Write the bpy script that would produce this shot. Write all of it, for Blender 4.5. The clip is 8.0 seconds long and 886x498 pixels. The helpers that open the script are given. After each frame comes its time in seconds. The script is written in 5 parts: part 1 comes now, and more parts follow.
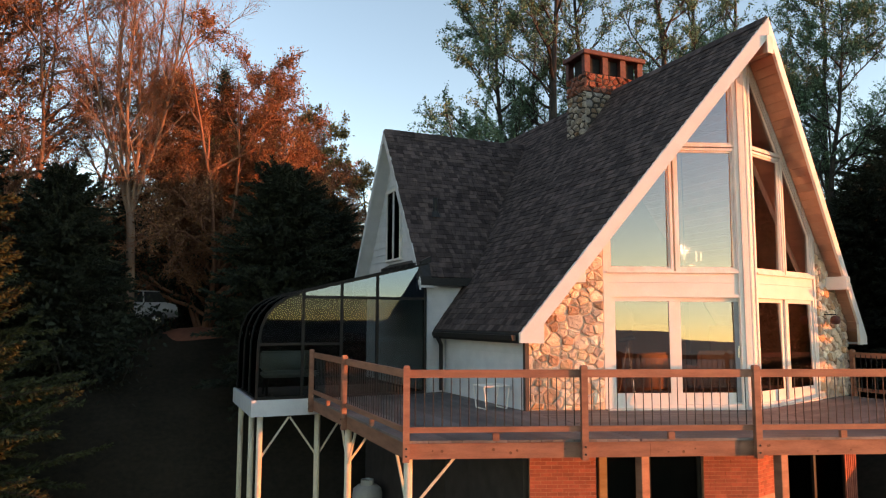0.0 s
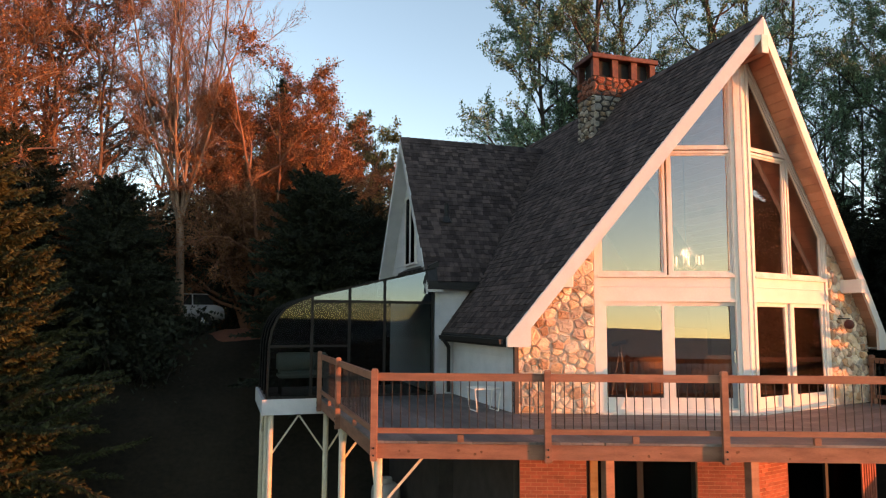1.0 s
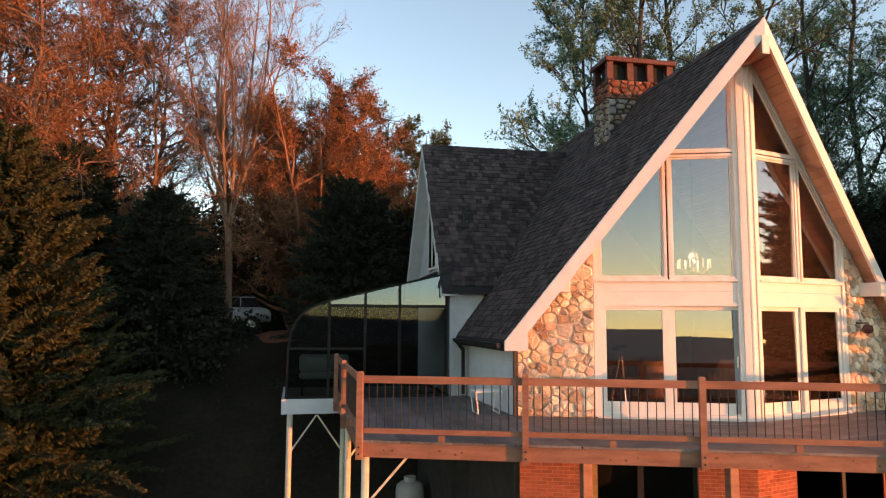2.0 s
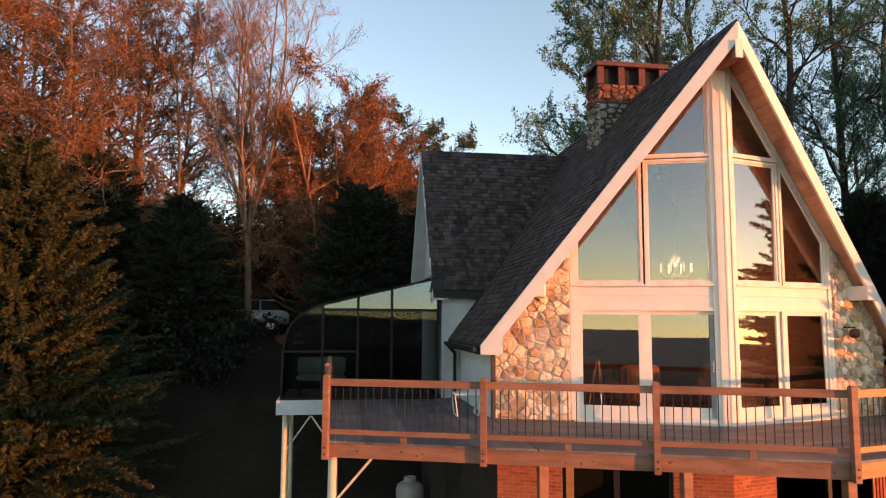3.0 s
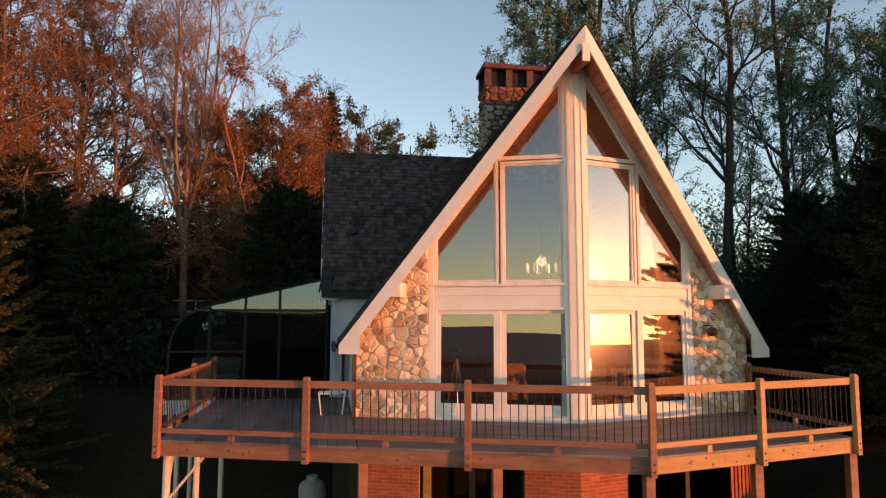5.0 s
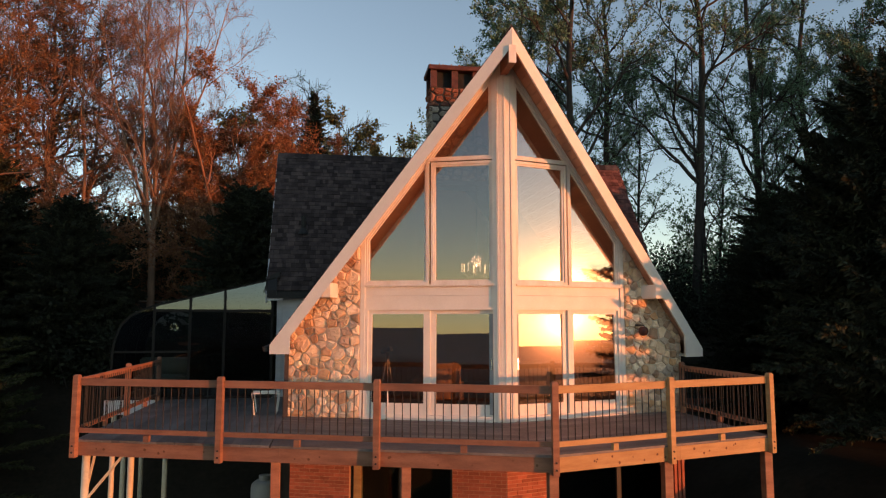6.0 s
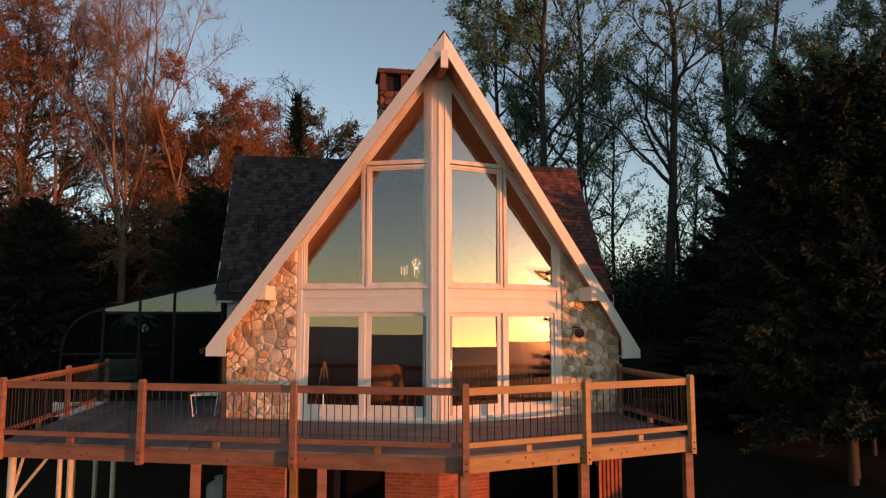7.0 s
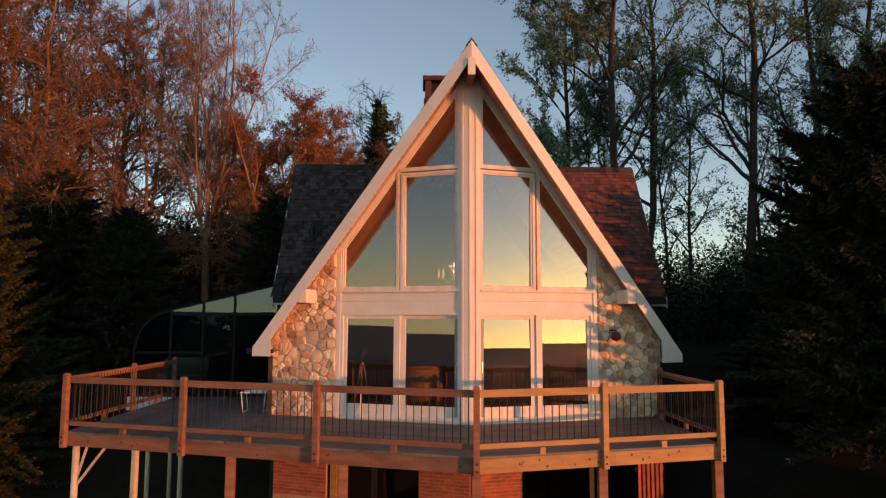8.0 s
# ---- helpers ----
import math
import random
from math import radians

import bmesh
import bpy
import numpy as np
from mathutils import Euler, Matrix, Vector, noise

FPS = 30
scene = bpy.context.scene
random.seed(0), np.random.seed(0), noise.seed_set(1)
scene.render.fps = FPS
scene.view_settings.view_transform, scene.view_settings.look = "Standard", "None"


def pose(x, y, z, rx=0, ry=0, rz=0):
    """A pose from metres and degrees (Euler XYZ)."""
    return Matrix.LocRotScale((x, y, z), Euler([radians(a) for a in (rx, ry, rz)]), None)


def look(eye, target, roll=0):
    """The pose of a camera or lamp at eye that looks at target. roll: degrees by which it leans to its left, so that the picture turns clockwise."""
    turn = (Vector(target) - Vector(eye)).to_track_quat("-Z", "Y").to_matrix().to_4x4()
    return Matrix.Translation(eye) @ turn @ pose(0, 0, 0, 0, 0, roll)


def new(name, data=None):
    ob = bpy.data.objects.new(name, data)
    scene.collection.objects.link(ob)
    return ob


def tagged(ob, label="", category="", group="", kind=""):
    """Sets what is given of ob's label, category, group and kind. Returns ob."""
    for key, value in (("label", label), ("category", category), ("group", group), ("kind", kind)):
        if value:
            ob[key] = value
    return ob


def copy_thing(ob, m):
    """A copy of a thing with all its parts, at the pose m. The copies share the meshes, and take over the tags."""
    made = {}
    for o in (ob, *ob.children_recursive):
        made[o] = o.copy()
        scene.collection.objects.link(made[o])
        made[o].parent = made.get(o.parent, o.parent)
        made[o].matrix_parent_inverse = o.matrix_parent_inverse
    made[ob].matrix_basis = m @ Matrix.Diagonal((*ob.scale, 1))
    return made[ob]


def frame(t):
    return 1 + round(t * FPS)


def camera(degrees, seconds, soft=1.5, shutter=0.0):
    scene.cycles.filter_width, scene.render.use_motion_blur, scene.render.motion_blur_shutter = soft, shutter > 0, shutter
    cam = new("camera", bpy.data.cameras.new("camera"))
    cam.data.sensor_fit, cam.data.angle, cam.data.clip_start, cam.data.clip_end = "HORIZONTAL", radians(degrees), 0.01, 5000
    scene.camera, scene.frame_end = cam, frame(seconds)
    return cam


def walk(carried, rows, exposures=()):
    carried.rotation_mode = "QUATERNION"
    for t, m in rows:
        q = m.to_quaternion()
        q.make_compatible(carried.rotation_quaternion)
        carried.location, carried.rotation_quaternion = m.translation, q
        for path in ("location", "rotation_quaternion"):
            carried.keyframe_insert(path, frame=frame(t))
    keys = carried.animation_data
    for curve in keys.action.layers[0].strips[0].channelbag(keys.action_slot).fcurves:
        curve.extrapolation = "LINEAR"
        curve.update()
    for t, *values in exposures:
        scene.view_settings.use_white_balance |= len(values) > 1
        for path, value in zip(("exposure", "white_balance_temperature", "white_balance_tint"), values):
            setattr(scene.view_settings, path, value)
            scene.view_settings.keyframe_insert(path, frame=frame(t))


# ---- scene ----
cam = camera(65.2, 8.0, soft=1.2)
METRES, EYE, TILT, LEAN, TURN = 10.4, 1.625, 0.0, 0.0, -23.5
ROWS = [
    (0.0, 0.0, 0.0, 0.0, -0.02, 5.86, -0.19),
    (0.5, 0.069, -0.0141, 0.0033, 2.75, 5.84, -0.26),
    (1.0, 0.144, -0.0299, 0.0075, 5.88, 5.85, -0.29),
    (1.5, 0.2081, -0.0412, 0.011, 8.62, 5.84, -0.32),
    (3.0, 0.3921, -0.0516, 0.0219, 15.05, 5.91, -0.33),
    (3.5, 0.4493, -0.045, 0.0228, 14.94, 5.9, -0.26),
    (4.0, 0.5111, -0.0338, 0.0218, 14.81, 5.89, -0.19),
    (4.5, 0.5732, -0.0197, 0.0233, 14.66, 5.88, -0.14),
    (6.0, 0.7571, 0.0167, 0.0227, 14.31, 5.9, -0.01),
    (6.5, 0.8143, 0.0248, 0.0247, 14.17, 5.91, 0.01),
    (7.0, 0.8719, 0.0323, 0.0267, 14.07, 5.91, 0.04),
    (7.5, 0.9257, 0.0369, 0.0283, 15.44, 5.94, 0.02),
    (8.0, 0.9863, 0.0435, 0.0303, 21.68, 5.96, -0.17),
]
walk(cam, [(t, pose(0, 0, EYE, TILT, LEAN, TURN) @ pose(METRES * x, METRES * y, METRES * z, 90 + pitch, roll, yaw)) for t, x, y, z, yaw, pitch, roll in ROWS],
     [(0.0, 2.12, 7600, 15.5), (3.0, 2.00, 7600, 15.5), (4.5, 1.70, 7550, 15.5), (6.0, 1.27, 7450, 15.5), (8.0, 1.00, 7400, 16.0)])

# ---- world, sun, exposure ----
SUN = Vector((0.7697, -0.6384, 0.033)).normalized()
world = bpy.data.worlds.new("world")
scene.world = world
world.use_nodes = True
wn = world.node_tree
sky = wn.nodes.new("ShaderNodeTexSky")
sky.sky_type, sky.sun_disc = "NISHITA", False
sky.sun_elevation, sky.sun_rotation = radians(5), math.atan2(SUN.x, SUN.y)
sky.air_density, sky.dust_density, sky.ozone_density = 0.72, 0.08, 0.85
wn.links.new(sky.outputs[0], wn.nodes["Background"].inputs[0])
wn.nodes["Background"].inputs[1].default_value = 0.135
sun = new("sun", bpy.data.lights.new("sun", "SUN"))
sun.data.energy, sun.data.angle, sun.data.color = 1.9, radians(0.53), (1.0, 0.308, 0.105)
sun.matrix_world = look(SUN * 60 + Vector((10, 10, 0)), (10, 10, 0))


# ---- materials ----
def mat(name, c1, c2, scale=3.0, rough=0.7, bump=0.15, fine=40.0, rnd=0.0, island=0.0, metal=0.0, stretch=(1, 1, 1), spec=0.4, pal=()):
    m = bpy.data.materials.new(name)
    m.use_nodes = True
    t = m.node_tree
    N, L = t.nodes, t.links
    p = N["Principled BSDF"]
    geo = N.new("ShaderNodeNewGeometry")
    mp = N.new("ShaderNodeMapping")
    mp.inputs["Scale"].default_value = stretch
    L.new(geo.outputs["Position"], mp.inputs["Vector"])
    n1 = N.new("ShaderNodeTexNoise")
    n1.inputs["Scale"].default_value, n1.inputs["Detail"].default_value = scale, 5
    n2 = N.new("ShaderNodeTexNoise")
    n2.inputs["Scale"].default_value, n2.inputs["Detail"].default_value = fine, 3
    L.new(mp.outputs[0], n1.inputs["Vector"])
    L.new(mp.outputs[0], n2.inputs["Vector"])
    add = N.new("ShaderNodeMath")
    add.operation = "MULTIPLY_ADD"
    L.new(n2.outputs["Fac"], add.inputs[0])
    add.inputs[1].default_value = 0.45
    L.new(n1.outputs["Fac"], add.inputs[2])
    rng = N.new("ShaderNodeMapRange")
    rng.inputs["From Min"].default_value, rng.inputs["From Max"].default_value = 0.45, 1.0
    L.new(add.outputs[0], rng.inputs["Value"])
    mix = N.new("ShaderNodeMix")
    mix.data_type = "RGBA"
    mix.inputs[6].default_value, mix.inputs[7].default_value = (*c1, 1), (*c2, 1)
    L.new(rng.outputs[0], mix.inputs[0])
    col = mix.outputs[2]
    if pal:
        ramp = N.new("ShaderNodeValToRGB")
        ramp.color_ramp.interpolation = "CONSTANT"
        el = ramp.color_ramp.elements
        while len(el) < len(pal):
            el.new(0.5)
        for i, c in enumerate(pal):
            el[i].position, el[i].color = i / len(pal), (*c, 1)
        L.new(N.new("ShaderNodeObjectInfo").outputs["Random"], ramp.inputs[0])
        tone = N.new("ShaderNodeMix")
        tone.data_type, tone.blend_type = "RGBA", "MULTIPLY"
        tone.inputs[0].default_value = 1.0
        L.new(col, tone.inputs[6])
        L.new(ramp.outputs[0], tone.inputs[7])
        col = tone.outputs[2]
    if rnd or island:
        hsv = N.new("ShaderNodeHueSaturation")
        mr = N.new("ShaderNodeMapRange")
        amp = rnd or island
        mr.inputs["To Min"].default_value, mr.inputs["To Max"].default_value = 1 - amp, 1 + amp
        if rnd:
            L.new(N.new("ShaderNodeObjectInfo").outputs["Random"], mr.inputs["Value"])
        else:
            L.new(geo.outputs["Random Per Island"], mr.inputs["Value"])
        L.new(mr.outputs[0], hsv.inputs["Value"])
        L.new(col, hsv.inputs["Color"])
        col = hsv.outputs[0]
    L.new(col, p.inputs["Base Color"])
    p.inputs["Roughness"].default_value, p.inputs["Metallic"].default_value = rough, metal
    p.inputs["Specular IOR Level"].default_value = spec
    if bump:
        b = N.new("ShaderNodeBump")
        b.inputs["Strength"].default_value, b.inputs["Distance"].default_value = bump, 0.02
        L.new(add.outputs[0], b.inputs["Height"])
        L.new(b.outputs[0], p.inputs["Normal"])
    return m


def glass_mat(name, base, tint, shade=(0.55, 0.6, 0.6), glare=0.0):
    """Coated pane: clear body with a mirror-like coat that strengthens at grazing angles, plus a rougher coat that
    imitates lens glare.
    """
    m = bpy.data.materials.new(name)
    m.use_nodes = True
    t = m.node_tree
    N, L = t.nodes, t.links
    N.remove(N["Principled BSDF"])
    fr = N.new("ShaderNodeFresnel")
    fr.inputs["IOR"].default_value = 1.5
    mr = N.new("ShaderNodeMapRange")
    mr.inputs["To Min"].default_value = base
    L.new(fr.outputs[0], mr.inputs["Value"])
    tr = N.new("ShaderNodeBsdfTransparent")
    tr.inputs["Color"].default_value = (*shade, 1)
    gl = N.new("ShaderNodeBsdfGlossy")
    gl.inputs["Color"].default_value, gl.inputs["Roughness"].default_value = (*tint, 1), 0.004
    # rougher lobe added to spread a glare round the sun's reflection
    glare_lobe = N.new("ShaderNodeBsdfGlossy")
    glare_lobe.inputs["Color"].default_value, glare_lobe.inputs["Roughness"].default_value = (*tint, 1), 0.13
    glared = N.new("ShaderNodeMixShader")
    glared.inputs[0].default_value = glare
    L.new(gl.outputs[0], glared.inputs[1])
    L.new(glare_lobe.outputs[0], glared.inputs[2])
    mx = N.new("ShaderNodeMixShader")
    L.new(mr.outputs[0], mx.inputs[0])
    L.new(tr.outputs[0], mx.inputs[1])
    L.new(glared.outputs[0], mx.inputs[2])
    L.new(mx.outputs[0], N["Material Output"].inputs["Surface"])
    return m


STONES = ((1.0, 0.95, 0.88), (0.60, 0.45, 0.35), (0.90, 0.78, 0.64), (1.15, 1.06, 0.95), (0.76, 0.73, 0.70), (0.86, 0.60, 0.40), (1.18, 1.12, 1.02), (0.98, 0.84, 0.68), (0.72, 0.62, 0.54), (1.06, 0.95, 0.82), (0.66, 0.55, 0.50))

M = dict(
    white=mat("white_paint", (0.70, 0.665, 0.60), (0.80, 0.765, 0.70), 2.5, 0.5, 0.08, 30),
    trim=mat("weathered_white_trim", (0.60, 0.55, 0.48), (0.80, 0.77, 0.72), 4.0, 0.6, 0.15, 24, stretch=(1, 1, 0.4)),
    siding=mat("white_siding", (0.50, 0.52, 0.53), (0.64, 0.65, 0.65), 3.0, 0.6, 0.1, 40, rnd=0.05),
    soffit=mat("soffit_boards", (0.35, 0.18, 0.12), (0.48, 0.27, 0.185), 3.0, 0.65, 0.15, 40, island=0.12),
    shingle=mat("asphalt_shingle", (0.036, 0.027, 0.026), (0.092, 0.068, 0.062), 5.0, 0.92, 0.5, 90, rnd=0.5, spec=0.2),
    shingles=mat("asphalt_shingles", (0.036, 0.027, 0.026), (0.092, 0.068, 0.062), 5.0, 0.92, 0.5, 90, island=0.5, spec=0.2),
    # east wing copy of the shingles, with the low sun's red painted in
    sunlit_shingle=mat("shingle_sunset_red", (0.085, 0.036, 0.030), (0.20, 0.085, 0.066), 5.0, 0.92, 0.5, 90, rnd=0.35, spec=0.2),
    sunlit_shingles=mat("shingles_sunset_red", (0.085, 0.036, 0.030), (0.20, 0.085, 0.066), 5.0, 0.92, 0.5, 90, island=0.35, spec=0.2),
    tar=mat("roof_underlay", (0.012, 0.012, 0.012), (0.025, 0.023, 0.022), 6.0, 0.95, 0.3, 60),
    stone=mat("fieldstone", (0.66, 0.545, 0.43), (0.88, 0.78, 0.65), 6.0, 0.85, 0.6, 34, pal=STONES),
    chim=mat("chimney_stone", (0.20, 0.188, 0.172), (0.42, 0.395, 0.365), 6.0, 0.88, 0.6, 34, pal=STONES),
    # chimney stone above the shadow line, sunlit red put into its colour
    sunlit_stone=mat("stone_sunset_red", (0.15, 0.058, 0.042), (0.30, 0.125, 0.085), 6.0, 0.85, 0.6, 34, pal=STONES),
    mortar=mat("mortar", (0.52, 0.43, 0.33), (0.70, 0.60, 0.48), 10.0, 0.95, 0.5, 80),
    dkmortar=mat("dark_mortar", (0.035, 0.030, 0.028), (0.08, 0.07, 0.062), 10.0, 0.95, 0.5, 80),
    copper=mat("rusty_flashing", (0.045, 0.014, 0.011), (0.13, 0.042, 0.030), 9.0, 0.65, 0.4, 60),
    brick=mat("red_brick", (0.24, 0.066, 0.042), (0.39, 0.125, 0.08), 7.0, 0.88, 0.4, 60, rnd=0.28),
    joint=mat("brick_mortar", (0.36, 0.20, 0.14), (0.50, 0.31, 0.23), 14.0, 0.95, 0.4, 90),
    wood=mat("stained_deck_wood", (0.17, 0.072, 0.043), (0.33, 0.155, 0.095), 2.2, 0.6, 0.3, 28, rnd=0.14, stretch=(1, 1, 5)),
    wood_new=mat("new_pine_lumber", (0.30, 0.165, 0.066), (0.45, 0.275, 0.125), 2.2, 0.6, 0.25, 26, rnd=0.10, stretch=(1, 1, 6)),
    knot=mat("wood_knot", (0.10, 0.04, 0.02), (0.17, 0.075, 0.035), 12, 0.7, 0.2, 60),
    deck=mat("grey_weathered_decking", (0.070, 0.058, 0.053), (0.20, 0.17, 0.155), 1.6, 0.62, 0.3, 20, rnd=0.30),
    black=mat("black_metal", (0.008, 0.008, 0.008), (0.018, 0.017, 0.016), 20, 0.6, 0.1, 80),
    bronze=mat("dark_bronze_aluminium", (0.010, 0.009, 0.008), (0.022, 0.020, 0.017), 8, 0.7, 0.1, 60, spec=0.2),
    grey=mat("grey_door_stile", (0.24, 0.26, 0.27), (0.34, 0.36, 0.37), 6, 0.5, 0.1, 60),
    steel=mat("cream_painted_steel_post", (0.55, 0.49, 0.36), (0.72, 0.66, 0.50), 5, 0.5, 0.15, 40),
    chrome=mat("bright_metal", (0.55, 0.55, 0.55), (0.75, 0.75, 0.74), 10, 0.25, 0.05, 60, metal=0.9),
    tank=mat("white_tank_paint", (0.40, 0.40, 0.39), (0.52, 0.52, 0.50), 4, 0.4, 0.08, 40),
    inner=mat("interior_pine_panelling", (0.36, 0.19, 0.10), (0.52, 0.29, 0.16), 2, 0.85, 0.1, 30),
    innerwood=mat("interior_pine_ceiling", (0.34, 0.17, 0.09), (0.48, 0.26, 0.14), 2, 0.6, 0.1, 30),
    floorwood=mat("interior_floor", (0.12, 0.07, 0.04), (0.20, 0.12, 0.07), 3, 0.5, 0.1, 30),
    tan=mat("tan_upholstery", (0.46, 0.27, 0.16), (0.60, 0.38, 0.24), 4, 0.85, 0.2, 60),
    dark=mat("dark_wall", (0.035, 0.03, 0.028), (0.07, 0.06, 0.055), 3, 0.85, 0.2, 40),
    ground=mat("litter_grass_and_far_haze", (0.014, 0.012, 0.008), (0.045, 0.036, 0.024), 0.35, 0.95, 0.6, 7.0, spec=0.1),
    earth=mat("red_clay_and_sunlit_strip", (0.13, 0.05, 0.032), (0.24, 0.10, 0.062), 1.2, 0.95, 0.6, 14, spec=0.1),
    bark=mat("grey_tan_bark", (0.115, 0.068, 0.045), (0.24, 0.148, 0.10), 4, 0.9, 0.6, 30, stretch=(1, 1, 0.25)),
    bark_dark=mat("dark_furrowed_bark", (0.022, 0.018, 0.015), (0.062, 0.052, 0.043), 4, 0.95, 0.6, 30, stretch=(1, 1, 0.25)),
    bark_pale=mat("pale_tan_bark", (0.16, 0.098, 0.066), (0.31, 0.20, 0.135), 4, 0.9, 0.6, 30, stretch=(1, 1, 0.25)),
    bark_red=mat("red_brown_twigs", (0.14, 0.058, 0.032), (0.29, 0.135, 0.075), 4, 0.9, 0.6, 30, stretch=(1, 1, 0.25)),
    shrub=mat("dark_shrub_leaves", (0.016, 0.020, 0.010), (0.045, 0.048, 0.022), 0.8, 0.8, 0, 4, island=0.4, spec=0.3),
    bud=mat("rust_red_buds_and_new_leaves", (0.13, 0.054, 0.022), (0.27, 0.122, 0.046), 0.5, 0.8, 0, 3, island=0.35),
    bud2=mat("ochre_new_leaves", (0.155, 0.098, 0.024), (0.27, 0.175, 0.052), 0.5, 0.8, 0, 3, island=0.35),
    leaf=mat("fresh_green_leaves", (0.056, 0.122, 0.070), (0.135, 0.24, 0.14), 0.5, 0.75, 0, 3, island=0.35),
    needle=mat("dark_green_needles", (0.018, 0.024, 0.016), (0.046, 0.053, 0.031), 0.8, 0.85, 0, 4, island=0.4, spec=0.2),
    cedar=mat("olive_cedar_foliage", (0.026, 0.033, 0.014), (0.060, 0.066, 0.028), 0.8, 0.85, 0, 4, island=0.4, spec=0.2),
    carpaint=mat("white_car_paint", (0.40, 0.385, 0.37), (0.46, 0.445, 0.43), 3, 0.25, 0.0, 40, spec=0.5),
    tyre=mat("tyre_rubber", (0.015, 0.015, 0.015), (0.03, 0.03, 0.03), 10, 0.9, 0.2, 60),
)
# candle tubes, given an added warm glow
candle = M["candle"] = mat("candle_tube_added_glow", (0.8, 0.76, 0.66), (0.85, 0.8, 0.7), 5, 0.5, 0.0, 30)
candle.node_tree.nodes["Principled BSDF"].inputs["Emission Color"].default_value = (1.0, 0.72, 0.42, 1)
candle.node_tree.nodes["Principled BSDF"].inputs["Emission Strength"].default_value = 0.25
# beyond the plot: forested hills, haze painted in as a paler ground colour
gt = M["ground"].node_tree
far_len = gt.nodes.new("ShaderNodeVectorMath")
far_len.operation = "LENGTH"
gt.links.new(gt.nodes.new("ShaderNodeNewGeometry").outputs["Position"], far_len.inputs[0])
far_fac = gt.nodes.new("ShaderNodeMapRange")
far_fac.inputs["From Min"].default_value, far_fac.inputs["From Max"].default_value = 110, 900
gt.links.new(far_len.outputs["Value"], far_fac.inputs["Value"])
haze_mix = gt.nodes.new("ShaderNodeMix")
haze_mix.data_type = "RGBA"
haze_mix.inputs[7].default_value = (0.20, 0.19, 0.17, 1)
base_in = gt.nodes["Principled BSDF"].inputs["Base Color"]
gt.links.new(base_in.links[0].from_socket, haze_mix.inputs[6])
gt.links.new(far_fac.outputs[0], haze_mix.inputs[0])
gt.links.new(haze_mix.outputs[2], base_in)
M["glass"] = glass_mat("coated_window_glass", 0.15, (0.94, 0.87, 0.88), (0.60, 0.585, 0.57), 0.04)
M["tinted"] = glass_mat("smoked_sunroom_glass", 0.05, (0.14, 0.155, 0.185), (0.62, 0.66, 0.64))
# top-row copy of the sunroom glass; its stronger bluish coat imitates sky reflection
M["sky_pane"] = glass_mat("sky_reflection_pane", 0.12, (0.40, 0.54, 0.82), (0.30, 0.36, 0.33))
M["carglass"] = glass_mat("car_glass", 0.15, (0.8, 0.85, 0.9), (0.2, 0.2, 0.2))

# ---- building helpers ----
WLOC = {}


def thing(name, at, label, category, group="", kind=""):
    e = tagged(new(name), label, category, group, kind)
    e.location = at
    WLOC[e.name] = Vector(at)
    return e


def origin_of(parent):
    return WLOC.get(parent.name, Vector((0, 0, 0))) if parent else Vector((0, 0, 0))


def part(name, bm, material, parent=None, label="", smooth=False):
    """Links a bmesh, whose vertices are in the world's metres, as one mesh under parent."""
    bmesh.ops.recalc_face_normals(bm, faces=bm.faces[:])
    base = origin_of(parent)
    if base.length:
        bmesh.ops.translate(bm, vec=-base, verts=bm.verts[:])
    me = bpy.data.meshes.new(name)
    bm.to_mesh(me)
    bm.free()
    me.materials.append(M[material])
    if smooth:
        me.polygons.foreach_set("use_smooth", [True] * len(me.polygons))
    ob = new(name, me)
    ob.parent = parent
    WLOC[ob.name] = base.copy()
    if label:
        tagged(ob, label)
    return ob


def structure(name, bm, material, label, category):
    return tagged(part(name, bm, material), label, category, "", "structure")


def hull(bm, lower, upper):
    """A solid between two outlines of the same count."""
    a = [bm.verts.new(p) for p in lower]
    b = [bm.verts.new(p) for p in upper]
    n = len(a)
    bm.faces.new(a)
    bm.faces.new(b)
    for i in range(n):
        bm.faces.new((a[i], a[(i + 1) % n], b[(i + 1) % n], b[i]))
    return bm


def prism(bm, pts, vec):
    pts = [Vector(p) for p in pts]
    return hull(bm, pts, [p + Vector(vec) for p in pts])


def box(bm, lo, hi):
    (x0, y0, z0), (x1, y1, z1) = lo, hi
    return prism(bm, [(x0, y0, z0), (x1, y0, z0), (x1, y1, z0), (x0, y1, z0)], (0, 0, z1 - z0))


def bar(bm, p, q, w, h, up=(0, 0, 1)):
    """A beam from p to q, w wide and h high, centred on the line."""
    p, q = Vector(p), Vector(q)
    d = (q - p).normalized()
    s = d.cross(Vector(up))
    s = s.normalized() if s.length > 1e-4 else Vector((1, 0, 0))
    u = s.cross(d)
    o = [s * (w / 2) * i + u * (h / 2) * j for i, j in ((-1, -1), (1, -1), (1, 1), (-1, 1))]
    return hull(bm, [p + v for v in o], [q + v for v in o])


def rod(bm, p, q, r0, r1=None, n=8):
    p, q = Vector(p), Vector(q)
    r1 = r0 if r1 is None else r1
    d = (q - p).normalized()
    s = d.orthogonal().normalized()
    u = d.cross(s)
    c = [s * math.cos(2 * math.pi * i / n) + u * math.sin(2 * math.pi * i / n) for i in range(n)]
    return hull(bm, [p + v * r0 for v in c], [q + v * r1 for v in c])


